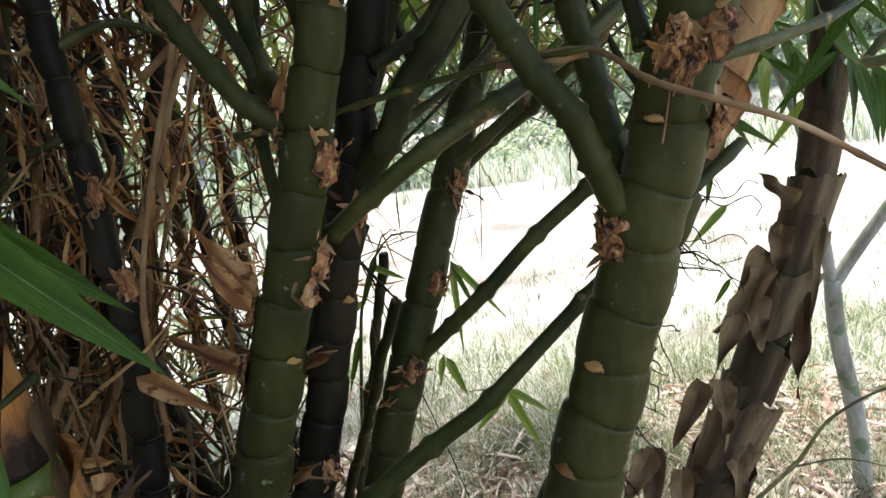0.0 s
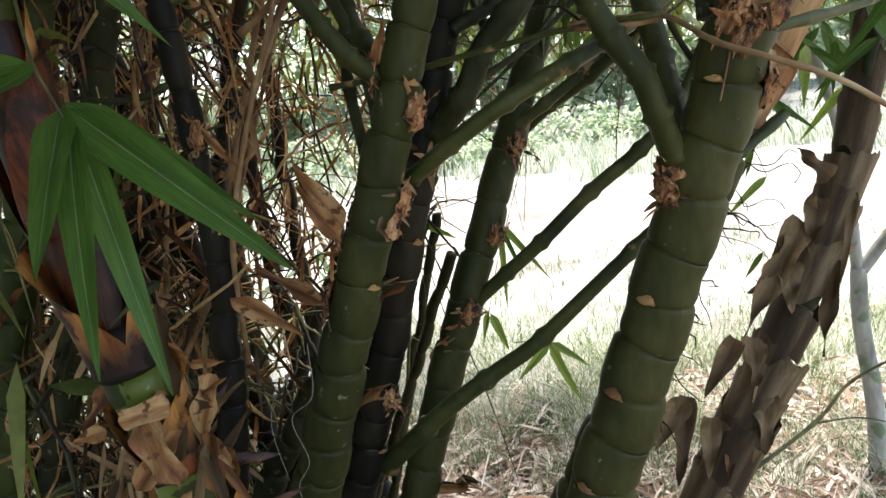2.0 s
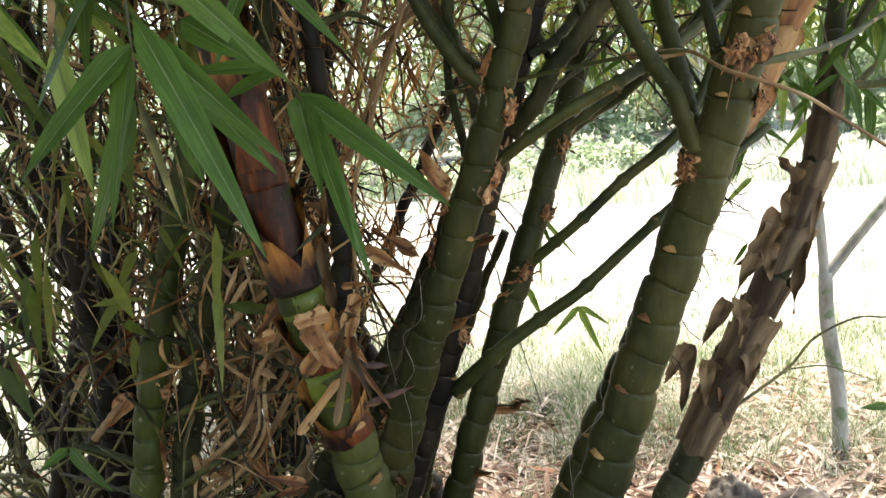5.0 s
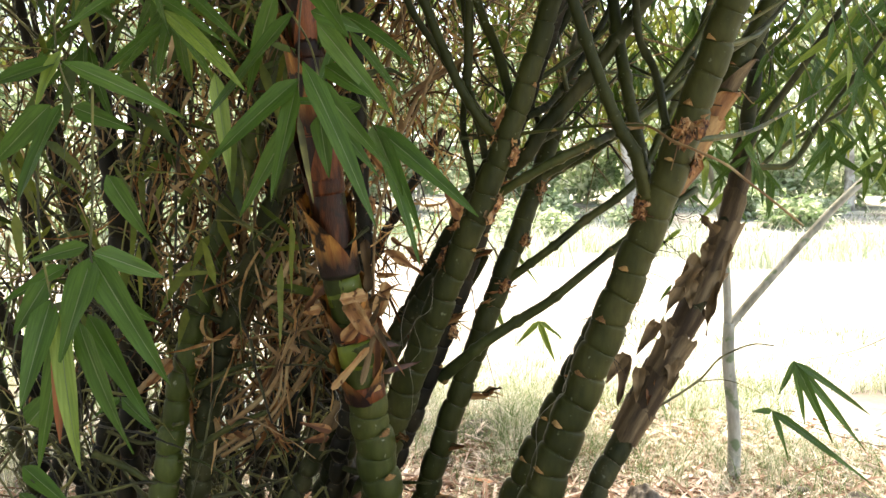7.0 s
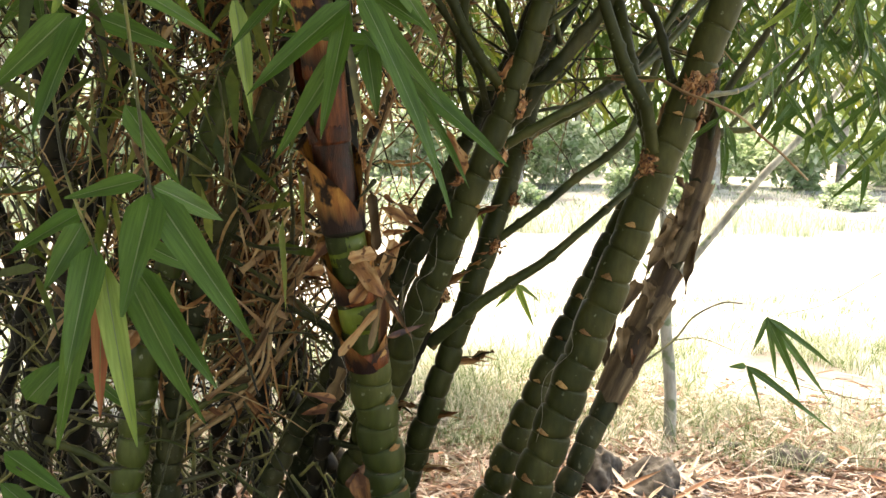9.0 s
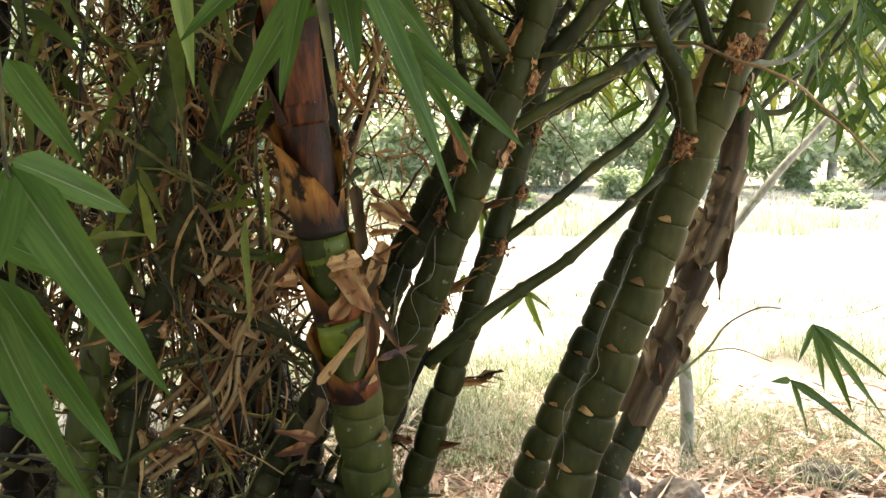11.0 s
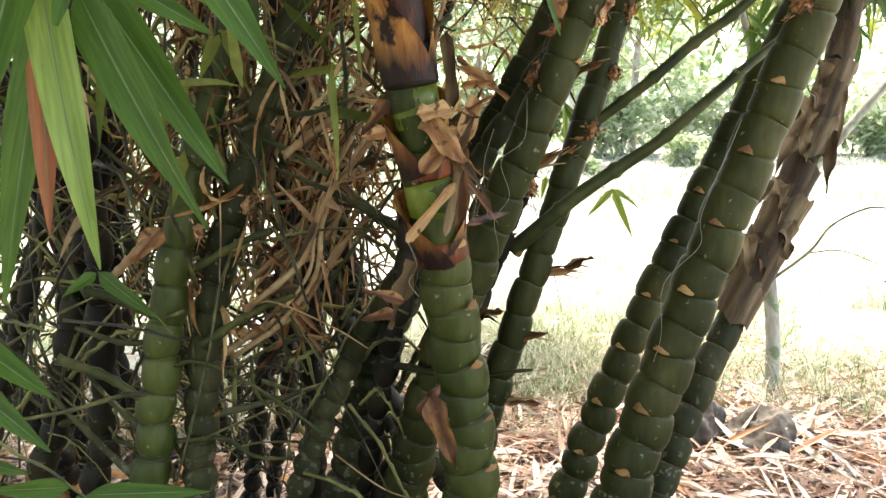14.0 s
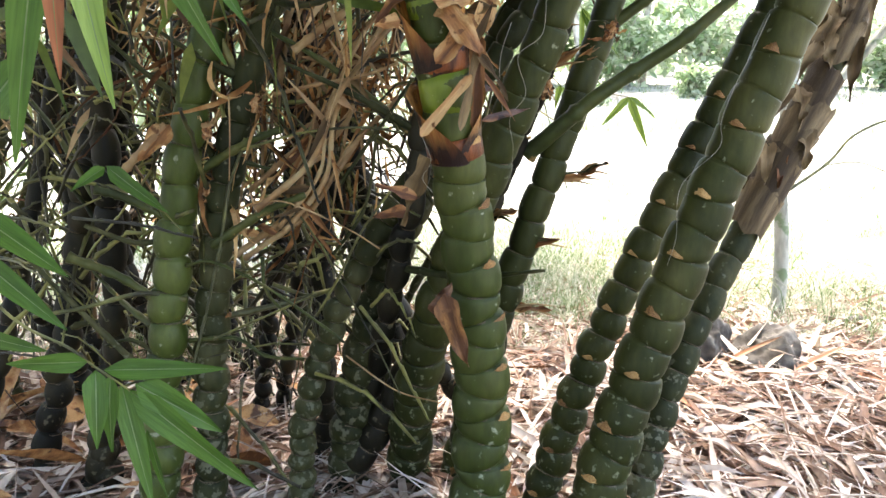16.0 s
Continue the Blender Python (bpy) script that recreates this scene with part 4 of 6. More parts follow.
for _root, _line, _z, _r, _a in [(culm_a, LA, 1.24, 0.044, -1.0), (culm_a, LA, 1.26, 0.044, -1.4), (culm_a, LA, 1.41, 0.042, -0.1), (culm_a, LA, 1.44, 0.042, 0.6), (culm_a, LA, 1.43, 0.042, -0.6), (culm_a, LA, 1.36, 0.042, 1.5),
                                  (culm_d, LD, 1.24, 0.036, 1.0), (culm_d, LD, 1.20, 0.036, -1.5), (culm_d, LD, 1.27, 0.036, 1.4), (culm_d, LD, 1.12, 0.037, -1.6), (culm_d, LD, 1.42, 0.035, -1.3),
                                  (culm_c, LC, 1.30, 0.034, 0.5), (culm_c, LC, 1.16, 0.036, 0.6), (culm_c, LC, 1.04, 0.036, 0.4), (culm_d, LD, 1.38, 0.035, 1.1), (culm_d2, LD2, 1.3, 0.032, 0.7), (culm_d2, LD2, 0.93, 0.034, 0.8),
                                  (culm_k, LK, 1.38, 0.024, 0.7), (culm_k, LK, 1.25, 0.024, 1.2), (culm_l, L1, 0.85, 0.036, 1.4), (culm_l2, L2, 0.72, 0.03, -1.0), (culm_l2, L2, 0.9, 0.03, 1.0), (culm_r, LR, 0.72, 0.04, 1.2), (culm_x, LX, 0.8, 0.026, 0.6)]:
    knot_scrap(_root, _line, _z, _r, _a, rng.uniform(0.04, 0.065) if _root is culm_a else rng.uniform(0.025, 0.05), rng.uniform(0.28, 0.5), rng.randrange(999))
    _p = _line.at(_z)
    for _k in range(12):
        _b = _a + rng.uniform(-0.6, 0.6)
        _o = Vector((math.sin(_b), -math.cos(_b), 0))
        _s = _p + _o * _r * 0.98 + Vector((0, 0, rng.uniform(-0.025, 0.02)))
        _t = _s + (_o * rng.uniform(0.05, 0.4) + Vector((rng.uniform(-0.5, 0.5), rng.uniform(-0.3, 0.3), rng.uniform(-0.9, 0.9)))).normalized() * rng.uniform(0.012, 0.036)
        leaf_to(_s, _t, rng.uniform(0.002, 0.009), rng.choice([M_KNOT, M_SHEATH, M_SGREY, M_DRYB]), _root, tuple(_o), 0.8, rng.randrange(9999))


# ---- the clump: branches ----
def branch(root, pts, r0, r1, mat=M_BRANCH, knots=5, label="", seg=10, name="branch"):
    pts = [Vector(q) for q in pts]
    if r1 >= 0.008:
        # strong branches run on up into the crown
        way = (pts[-1] - pts[-2]).normalized()
        while pts[-1].z < 2.25 and len(pts) < 14:
            way = (way + Vector((0, 0, 0.12))).normalized()
            pts.append(pts[-1] + way * 0.14)
            knots += 1
    v, f = twig_tube(pts, r0, r1, 8, seg, knots)
    ob = part(name, mesh(name, v, f, mat), root, label)
    if knots and r0 > 0.009:
        p = spline(pts, 8)
        step = max(2, (len(p) - 1) // knots)
        for i in range(step, len(p) - 1, step):
            r = (r0 + (r1 - r0) * i / (len(p) - 1)) * 1.13
            part("node_ring", RING, ob, "", frame_at(p[i], p[i + 1] - p[i - 1], 0.7 * i, r))
    return ob


branch(culm_d, [(-0.105, 0.930, 1.284), (-0.044, 0.900, 1.323), (0.036, 0.880, 1.368), (0.117, 0.900, 1.405), (0.162, 0.950, 1.428), (0.234, 1.000, 1.468)], 0.012, 0.009)
branch(culm_c, [(0.029, 1.270, 1.315), (0.089, 1.240, 1.358), (0.157, 1.200, 1.395), (0.220, 1.150, 1.445), (0.258, 1.100, 1.474), (0.319, 1.100, 1.550)], 0.012, 0.009)
branch(culm_c, [(-0.066, 1.140, 1.050), (-0.007, 1.120, 1.098), (0.053, 1.100, 1.147), (0.137, 1.100, 1.218), (0.216, 1.100, 1.274), (0.278, 1.100, 1.335), (0.336, 1.150, 1.434)], 0.012, 0.009)
branch(culm_c, [(-0.244, 1.090, 0.790), (-0.178, 1.050, 0.855), (-0.116, 1.030, 0.910), (-0.029, 1.020, 0.969), (0.036, 1.000, 1.016), (0.131, 1.000, 1.096), (0.248, 1.020, 1.188), (0.426, 1.100, 1.302)], 0.018, 0.0079)
branch(culm_a, [(0.224, 0.830, 1.280), (0.206, 0.810, 1.331), (0.190, 0.800, 1.378), (0.162, 0.800, 1.421), (0.143, 0.800, 1.459), (0.125, 0.800, 1.500)], 0.0155, 0.012, M_CULM, 4)
branch(culm_a, [(0.240, 0.880, 1.299), (0.232, 0.900, 1.355), (0.226, 0.920, 1.412), (0.217, 0.940, 1.468), (0.209, 0.960, 1.526)], 0.017, 0.014, M_CULM, 5)
branch(culm_d, [(-0.121, 0.870, 1.418), (-0.147, 0.850, 1.445), (-0.176, 0.850, 1.486), (-0.204, 0.850, 1.533), (-0.234, 0.850, 1.597)], 0.0125, 0.010, M_CULM, 4)
branch(culm_d, [(-0.113, 0.900, 1.439), (-0.156, 0.950, 1.481), (-0.183, 1.000, 1.544), (-0.182, 1.000, 1.613)], 0.013, 0.01, M_CULM, 4)
branch(culm_d, [(-0.202, 0.930, 1.417), (-0.096, 0.950, 1.425), (0.006, 0.900, 1.434), (0.119, 0.850, 1.441), (0.218, 0.800, 1.438)], 0.0045, 0.003, M_BRANCH, 5)
branch(culm_a, [(0.119, 0.850, 1.445), (0.171, 0.830, 1.443), (0.220, 0.800, 1.435), (0.256, 0.740, 1.399), (0.292, 0.700, 1.377), (0.353, 0.690, 1.347), (0.406, 0.700, 1.311), (0.463, 0.700, 1.268), (0.533, 0.720, 1.219)], 0.0034, 0.0024, M_DRYB, 5)
branch(culm_a, [(0.214, 0.820, 1.436), (0.169, 0.820, 1.433), (0.125, 0.840, 1.439)], 0.0045, 0.003, M_DRYB, 3)
branch(culm_a, [(0.288, 0.790, 1.419), (0.280, 0.790, 1.381), (0.269, 0.790, 1.338)], 0.0016, 0.0010, M_DRYB, 0, seg=6)
branch(culm_d2, [(-0.036, 1.000, 1.476), (-0.004, 1.020, 1.493), (0.025, 1.050, 1.512), (0.075, 1.100, 1.575)], 0.010, 0.009, M_OLD, 4)
branch(culm_d2, [(-0.081, 1.030, 1.337), (-0.027, 1.000, 1.389), (0.006, 1.000, 1.447), (0.067, 1.000, 1.512)], 0.019, 0.014, M_OLD, 4)
branch(culm_e, [(0.335, 1.180, 0.672), (0.491, 1.240, 0.750), (0.560, 1.260, 0.814), (0.652, 1.270, 0.853), (0.718, 1.270, 0.851)], 0.0045, 0.0018, M_TWIG, 4, seg=6)
branch(culm_e, [(0.491, 1.240, 0.750), (0.577, 1.240, 0.754), (0.679, 1.240, 0.716)], 0.002, 0.0012, M_TWIG, 0, seg=5)
branch(culm_e, [(0.623, 1.360, 1.280), (0.694, 1.400, 1.366), (0.804, 1.400, 1.384), (0.884, 1.400, 1.503), (0.979, 1.400, 1.638), (1.070, 1.400, 1.772), (1.181, 1.400, 1.937)], 0.011, 0.006, M_BRANCH, 6)
branch(culm_e, [(0.624, 1.360, 1.263), (0.675, 1.380, 1.450), (0.817, 1.380, 1.668), (0.942, 1.380, 1.866), (1.033, 1.380, 2.012)], 0.012, 0.008, M_OLD, 6)
branch(culm_e, [(0.687, 1.400, 1.349), (0.824, 1.450, 1.456), (1.018, 1.500, 1.567), (1.167, 1.500, 1.742)], 0.008, 0.004, M_BRANCH, 5)
branch(culm_a, [(0.274, 0.850, 1.433), (0.258, 0.900, 1.569), (0.227, 0.950, 1.671), (0.228, 1.000, 1.846)], 0.010, 0.0085, M_OLD, 4)
branch(culm_d, [(-0.138, 0.920, 1.370), (-0.166, 0.950, 1.481), (-0.237, 1.000, 1.612), (-0.322, 1.000, 1.736), (-0.364, 1.000, 1.846)], 0.009, 0.008, M_OLD, 4)
branch(culm_d, [(-0.164, 0.930, 1.302), (-0.193, 1.000, 1.458), (-0.180, 1.050, 1.635), (-0.203, 1.050, 1.834)], 0.0085, 0.008, M_OLD, 4)
branch(culm_d, [(-0.080, 0.900, 1.502), (-0.112, 0.950, 1.630), (-0.153, 1.000, 1.737), (-0.182, 1.000, 1.846)], 0.012, 0.010, M_CULM, 4)
branch(culm_c, [(-0.007, 1.220, 1.307), (0.108, 1.200, 1.378), (0.223, 1.200, 1.457), (0.368, 1.200, 1.589), (0.548, 1.200, 1.727)], 0.010, 0.007, M_BRANCH, 5)
branch(culm_m, [(-0.404, 0.760, 1.205), (-0.420, 0.720, 1.188), (-0.439, 0.700, 1.170)], 0.006, 0.001, M_OLD, 0)

# the network of branches among the upper culms
for _root, _line, _n in [(culm_a, LA, 6), (culm_b, LB, 5), (culm_c, LC, 6), (culm_d, LD, 5), (culm_d2, LD2, 4), (culm_e, LE, 5), (culm_r, LR, 3)]:
    for _k in range(_n):
        _z = rng.uniform(1.25, 2.0)
        _p = _line.at(_z)
        _s = rng.choice([-1, 1, 1])
        _d = Vector((_s * rng.uniform(0.15, 0.5), rng.uniform(0.05, 0.4), rng.uniform(0.1, 0.5)))
        _b = branch(_root, [_p, _p + _d * 0.35 + Vector((0.02 * _s, 0, -0.015)), _p + _d * 0.7, _p + _d * 1.1 + Vector((0, 0, 0.05))], rng.uniform(0.003, 0.008), 0.0022, rng.choice([M_BRANCH, M_BRANCH, M_OLD, M_CULM]), 5, seg=7)
        if _k % 2 == 0:
            for _j in range(5):
                _q = _p + _d * rng.uniform(0.5, 1.05)
                _t = Vector((rng.uniform(-0.6, 0.6), rng.uniform(-0.4, 0.4), -1)).normalized() * rng.uniform(0.1, 0.17)
                _me = part("leaf", rng.choice(LEAVES), _b, "", Matrix.Translation(_q) @ Vector((1, 0, 0)).rotation_difference(_t).to_matrix().to_4x4() @ Matrix.Rotation(rng.uniform(0, 6), 4, "X") @ Matrix.Diagonal((_t.length,) * 3 + (1,)))

# stubs with spiky, withered tufts
for _p, _q in [((-0.204, 1.120, 0.730), (-0.105, 1.080, 0.741)), ((-0.246, 1.100, 0.593), (-0.178, 1.050, 0.615)), ((-0.267, 1.100, 0.454), (-0.191, 1.050, 0.462)), ((-0.346, 0.860, 0.697), (-0.310, 0.800, 0.717)), ((-0.150, 1.130, 0.954), (-0.112, 1.100, 1.004)),
               ((-0.251, 0.950, 1.024), (-0.213, 0.900, 1.050)), ((-0.184, 0.920, 1.123), (-0.116, 0.880, 1.148)), ((-0.250, 0.970, 0.947), (-0.176, 0.920, 0.994)), ((-0.130, 1.100, 0.746), (-0.086, 1.050, 0.772))]:
    _p, _q = Vector(_p), Vector(_q)
    for _k in range(3):
        _e = _q + Vector((rng.uniform(-0.02, 0.02), rng.uniform(-0.02, 0.02), rng.uniform(-0.025, 0.015)))
        branch(culm_c if _p.y > 1.0 else culm_d, [_p, (_p + _e) / 2 + Vector((0, 0, 0.006)), _e], 0.005, 0.0008, M_DRYB if _k else M_OLD, 0, seg=6, name="bud_tuft")
    leaf_to(_p, _q + Vector((0, -0.01, 0.004)), 0.022, M_SHEATH, culm_c if _p.y > 1.0 else culm_d, (0.2, -1, 0.6), 0.1, rng.randrange(999))

# big dry sheath leaves caught between the culms
for _root, _a, _b, _w, _m in [(culm_d, (-0.196, 0.880, 1.231), (-0.243, 0.860, 1.323), 0.032, M_SHEATH), (culm_d, (-0.281, 1.000, 1.103), (-0.372, 0.980, 1.171), 0.030, M_SHEATH), (culm_d, (-0.117, 0.860, 1.433), (-0.097, 0.850, 1.484), 0.016, M_SHEATH),
                               (culm_d, (-0.198, 0.860, 1.220), (-0.237, 0.840, 1.301), 0.026, M_SHEATH), (culm_m, (-0.493, 0.780, 0.725), (-0.555, 0.770, 0.715), 0.02, M_SHEATH),
                               (culm_l, (-0.935, 0.980, 0.856), (-0.987, 0.950, 0.791), 0.04, M_SHEATH), (culm_x, (-0.646, 1.200, 1.035), (-0.729, 1.150, 0.871), 0.035, M_SHEATH), (culm_x, (-0.581, 1.100, 1.061), (-0.633, 1.100, 0.805), 0.03, M_SHEATH),
                               (culm_k, (-0.382, 0.900, 1.147), (-0.286, 0.900, 1.087), 0.028, M_SHEATH)]:
    leaf_to(_a, _b, _w, _m, _root, (0.1, -1, 0.5), 0.2, rng.randrange(999), "dry brown sheath")


# thin living branches of the dark culms
for _root, _line, _n in [(culm_k, LK, 7), (culm_l, L1, 14), (culm_l2, L2, 16), (culm_x, LX, 14), (culm_n, LN, 8), (culm_n2, LN2, 8), (culm_w1, LW1, 12), (culm_w2, LW2, 12), (culm_q, LQ, 6), (culm_r, LR, 4)]:
    for _k in range(_n):
        _z = rng.uniform(0.25, 1.9)
        _p = _line.at(_z)
        _d = Vector((rng.uniform(-1, 1), rng.uniform(-0.6, 0.8), rng.uniform(-0.1, 1.1))).normalized() * rng.uniform(0.12, 0.45)
        _v, _f = twig_tube([_p, _p + _d * 0.5 + Vector((0, 0, rng.uniform(-0.02, 0.04))), _p + _d], rng.uniform(0.004, 0.010), 0.0025, 8, 6, 5)
        part("branch", mesh("branch", _v, _f, rng.choice([M_BRANCH, M_OLD, M_TWIG])), _root)


# branches across the inner culms
for _pts, _r, _m in [([(-1.144, 0.980, 0.605), (-1.052, 0.990, 0.561), (-0.984, 1.000, 0.501)], 0.010, M_BRANCH), ([(-0.929, 1.000, 0.581), (-0.872, 0.980, 0.592), (-0.767, 0.950, 0.549), (-0.654, 0.950, 0.463), (-0.621, 0.950, 0.434)], 0.0035, M_BRANCH),
                     ([(-0.934, 1.000, 0.426), (-0.838, 0.980, 0.436), (-0.778, 0.970, 0.402), (-0.702, 0.970, 0.393)], 0.0045, M_BRANCH), ([(-0.620, 0.980, 0.395), (-0.522, 0.950, 0.332), (-0.439, 0.900, 0.326)], 0.002, M_DRYB),
                     ([(-0.775, 0.970, 0.604), (-0.771, 0.970, 0.536), (-0.729, 0.970, 0.483)], 0.004, M_BRANCH), ([(-0.788, 0.950, 0.707), (-0.722, 0.940, 0.715), (-0.608, 0.900, 0.672), (-0.546, 0.880, 0.637)], 0.002, M_DRYB),
                     ([(-0.813, 1.000, 0.806), (-0.693, 0.970, 0.840), (-0.578, 0.950, 0.852), (-0.500, 0.930, 0.842)], 0.003, M_TWIG), ([(-0.875, 1.000, 0.621), (-0.772, 0.980, 0.688), (-0.689, 0.970, 0.724)], 0.009, M_BRANCH),
                     ([(-0.900, 1.020, 0.762), (-0.805, 1.000, 0.817), (-0.728, 0.980, 0.848)], 0.009, M_BRANCH), ([(-1.087, 1.000, 0.733), (-1.034, 1.000, 0.716), (-0.961, 1.020, 0.670)], 0.010, M_BRANCH),
                     ([(-0.704, 1.000, 0.990), (-0.650, 1.000, 1.031), (-0.587, 1.000, 1.077), (-0.534, 1.000, 1.141)], 0.008, M_DRYB), ([(-0.739, 0.970, 0.910), (-0.660, 0.960, 0.929), (-0.577, 0.950, 0.944), (-0.510, 0.930, 0.967)], 0.004, M_DRYB),
                     ([(-1.030, 0.970, 0.761), (-0.983, 0.960, 0.808), (-0.943, 0.980, 0.856)], 0.008, M_DRYB), ([(-0.817, 0.950, 0.908), (-0.819, 0.950, 0.837), (-0.825, 0.950, 0.754)], 0.0016, M_DRYB),
                     ([(-0.934, 1.000, 0.512), (-1.013, 0.980, 0.531), (-1.114, 0.960, 0.510), (-1.206, 0.950, 0.497)], 0.005, M_TWIG), ([(-0.953, 1.020, 0.634), (-1.023, 1.000, 0.628), (-1.107, 0.980, 0.666)], 0.006, M_OLD),
                     ([(-0.879, 0.980, 0.436), (-0.773, 0.960, 0.487), (-0.672, 0.950, 0.534)], 0.0025, M_TWIG), ([(-0.679, 1.000, 0.473), (-0.630, 0.980, 0.560), (-0.583, 0.960, 0.654), (-0.528, 0.950, 0.732)], 0.003, M_TWIG),
                     ([(-0.625, 0.980, 0.739), (-0.580, 0.970, 0.804), (-0.526, 0.960, 0.878), (-0.484, 0.970, 0.940)], 0.004, M_OLD), ([(-0.642, 1.000, 0.601), (-0.583, 0.980, 0.684), (-0.560, 0.980, 0.771), (-0.553, 0.980, 0.856)], 0.0035, M_OLD)]:
    _v, _f = twig_tube(_pts, _r, _r * 0.7, 8, 7, 5 if _r > 0.003 else 0)
    part("branch", mesh("branch", _v, _f, _m), culm_l2)

# pale dry threads on the culms
for _root, _pts in [(culm_d, [(-0.261, 0.850, 1.087), (-0.266, 0.850, 1.014), (-0.305, 0.860, 0.977), (-0.290, 0.860, 0.915), (-0.315, 0.870, 0.872), (-0.308, 0.870, 0.817), (-0.313, 0.880, 0.740)]),
                    (culm_a, [(0.111, 0.820, 1.046), (0.088, 0.820, 0.987), (0.068, 0.830, 0.931), (0.048, 0.830, 0.869), (0.048, 0.830, 0.823), (-0.011, 0.840, 0.754), (-0.013, 0.840, 0.662), (-0.026, 0.840, 0.610)]),
                    (culm_m, [(-0.475, 0.740, 0.852), (-0.460, 0.735, 0.811), (-0.473, 0.735, 0.784), (-0.457, 0.735, 0.760)]),
                    (culm_d, [(-0.318, 0.860, 1.033), (-0.336, 0.860, 0.967), (-0.328, 0.870, 0.881)])]:
    _v, _f = twig_tube(_pts, 0.00055, 0.0004, 8, 5)
    part("thread", mesh("thread", _v, _f, M_THREAD), _root, "pale dry thread")


# ---- dry canes ----
def cane(pts, r, label="dead tan bamboo cane with pale joints"):
    root = thing("dry_cane", pts[0], label, "cane", "dead canes of the clump")
    v, f = twig_tube(pts, r, r * 0.75, 8, 8, 5)
    part("stem", mesh("stem", v, f, M_DRYB), root)
    p = spline(pts, 4)
    for k in range(4):
        a = p[rng.randrange(2, len(p) - 1)]
        leaf_to(a, a + Vector((rng.uniform(-0.09, 0.09), rng.uniform(-0.05, 0.03), rng.uniform(-0.14, 0.12))), rng.uniform(0.005, 0.016), rng.choice([M_SHEATH, M_SGREY, M_DRYB]), root, (0, -1, 0.3), 0.4, rng.randrange(999))


cane([(-0.420, 1.000, 1.018), (-0.412, 1.000, 1.203), (-0.364, 1.000, 1.362), (-0.296, 1.000, 1.522), (-0.275, 1.000, 1.575), (-0.244, 1.000, 1.639)], 0.0045)
cane([(-0.422, 1.050, 1.308), (-0.353, 1.050, 1.442), (-0.304, 1.080, 1.551), (-0.238, 1.100, 1.656)], 0.006)
cane([(-0.363, 1.050, 1.521), (-0.218, 1.050, 1.614), (-0.154, 1.050, 1.653)], 0.006)
for _i in range(9):
    _x, _y = rng.uniform(-1.0, -0.55), rng.uniform(1.05, 1.35)
    _dx = rng.uniform(-0.1, 0.35)
    cane([(_x, _y, rng.uniform(0.85, 1.0)), (_x + _dx * 0.4, _y, 1.2), (_x + _dx, _y + 0.05, 1.6), (_x + _dx * 1.8, _y + 0.05, 2.1)], rng.uniform(0.004, 0.009))
for _i in range(9):
    _p = Vector((rng.uniform(-0.86, -0.66), rng.uniform(0.95, 1.08), rng.uniform(0.56, 0.8)))
    _d = Vector((rng.uniform(0.1, 0.3), rng.uniform(-0.05, 0.05), rng.uniform(0.25, 0.42)))
    cane([_p, _p + _d * 0.35 + Vector((0.03, 0, -0.01)), _p + _d * 0.7, _p + _d * 1.05 + Vector((0.02, 0, 0.02))], rng.uniform(0.003, 0.007), "dry brown cane with withered sheaths")


# ---- dry brush inside the clump ----
def brush(n, box, mat, seed, lo, hi, r, name, label, slant):
    rg, out = random.Random(seed), []
    (x0, x1), (y0, y1), (z0, z1) = box
    for _ in range(n):
        p = Vector((rg.uniform(x0, x1), rg.uniform(y0, y1), z0 + (z1 - z0) * rg.random() ** 0.7))
        d = Vector((rg.gauss(slant, 0.55), rg.gauss(0, 0.4), rg.gauss(0.7, 0.6))).normalized() * rg.uniform(lo, hi)
        rr = r * rg.uniform(0.5, 1.6)
        q, pts, rad, k = p, [p], [rr], rg.randint(4, 7)
        droop = Vector((0, 0, -rg.uniform(0, 0.10)))
        for m in range(1, k + 1):
            q = q + (d + droop * m) / k + Vector((rg.gauss(0, 0.10), rg.gauss(0, 0.10), rg.gauss(0, 0.10))) * d.length / k
            if rr > 0.0018:
                pts += [q - d.normalized() * rr * 1.5, q]
                rad += [rr * (1 - 0.1 * m), rr * (1.35 - 0.1 * m)]
            else:
                pts.append(q)
                rad.append(rr * (1 - 0.1 * m))
        out.append(tube(pts, rad, 5 if rr > 0.003 else 4))
    return joined(name, out, mat, label, "twigs")


brush(480, ((-0.45, 0.3), (1.2, 2.3), (1.35, 2.3)), M_DRY, 28, 0.18, 0.5, 0.0022, "upper_twigs", "thin dry twigs between the upper culms", 0.35)
brush(480, ((-2.3, -0.68), (1.15, 2.3), (0.7, 2.3)), M_DRY, 21, 0.18, 0.55, 0.0024, "dry_twigs", "tangle of thin tan dry bamboo twigs", 0.25)
brush(95, ((-1.2, -0.55), (1.08, 1.35), (0.9, 2.0)), M_DRY, 22, 0.15, 0.5, 0.003, "dry_stalks", "loose dry tan stalks between the culms", 0.2)
brush(320, ((-2.4, -0.68), (1.2, 2.5), (0.1, 2.3)), M_TWIG, 23, 0.2, 0.6, 0.003, "green_twigs", "tangle of thin greenish bamboo twigs", 0.1)
brush(170, ((-1.9, -0.55), (0.95, 1.5), (1.0, 2.1)), M_DRY, 25, 0.15, 0.45, 0.0022, "front_twigs", "dry twigs in front of the inner culms", 0.1)
brush(220, ((-1.7, -0.55), (0.85, 1.3), (0.9, 2.0)), M_TWIG, 26, 0.15, 0.4, 0.003, "front_green_twigs", "greenish twigs in front of the inner culms", 0.1)
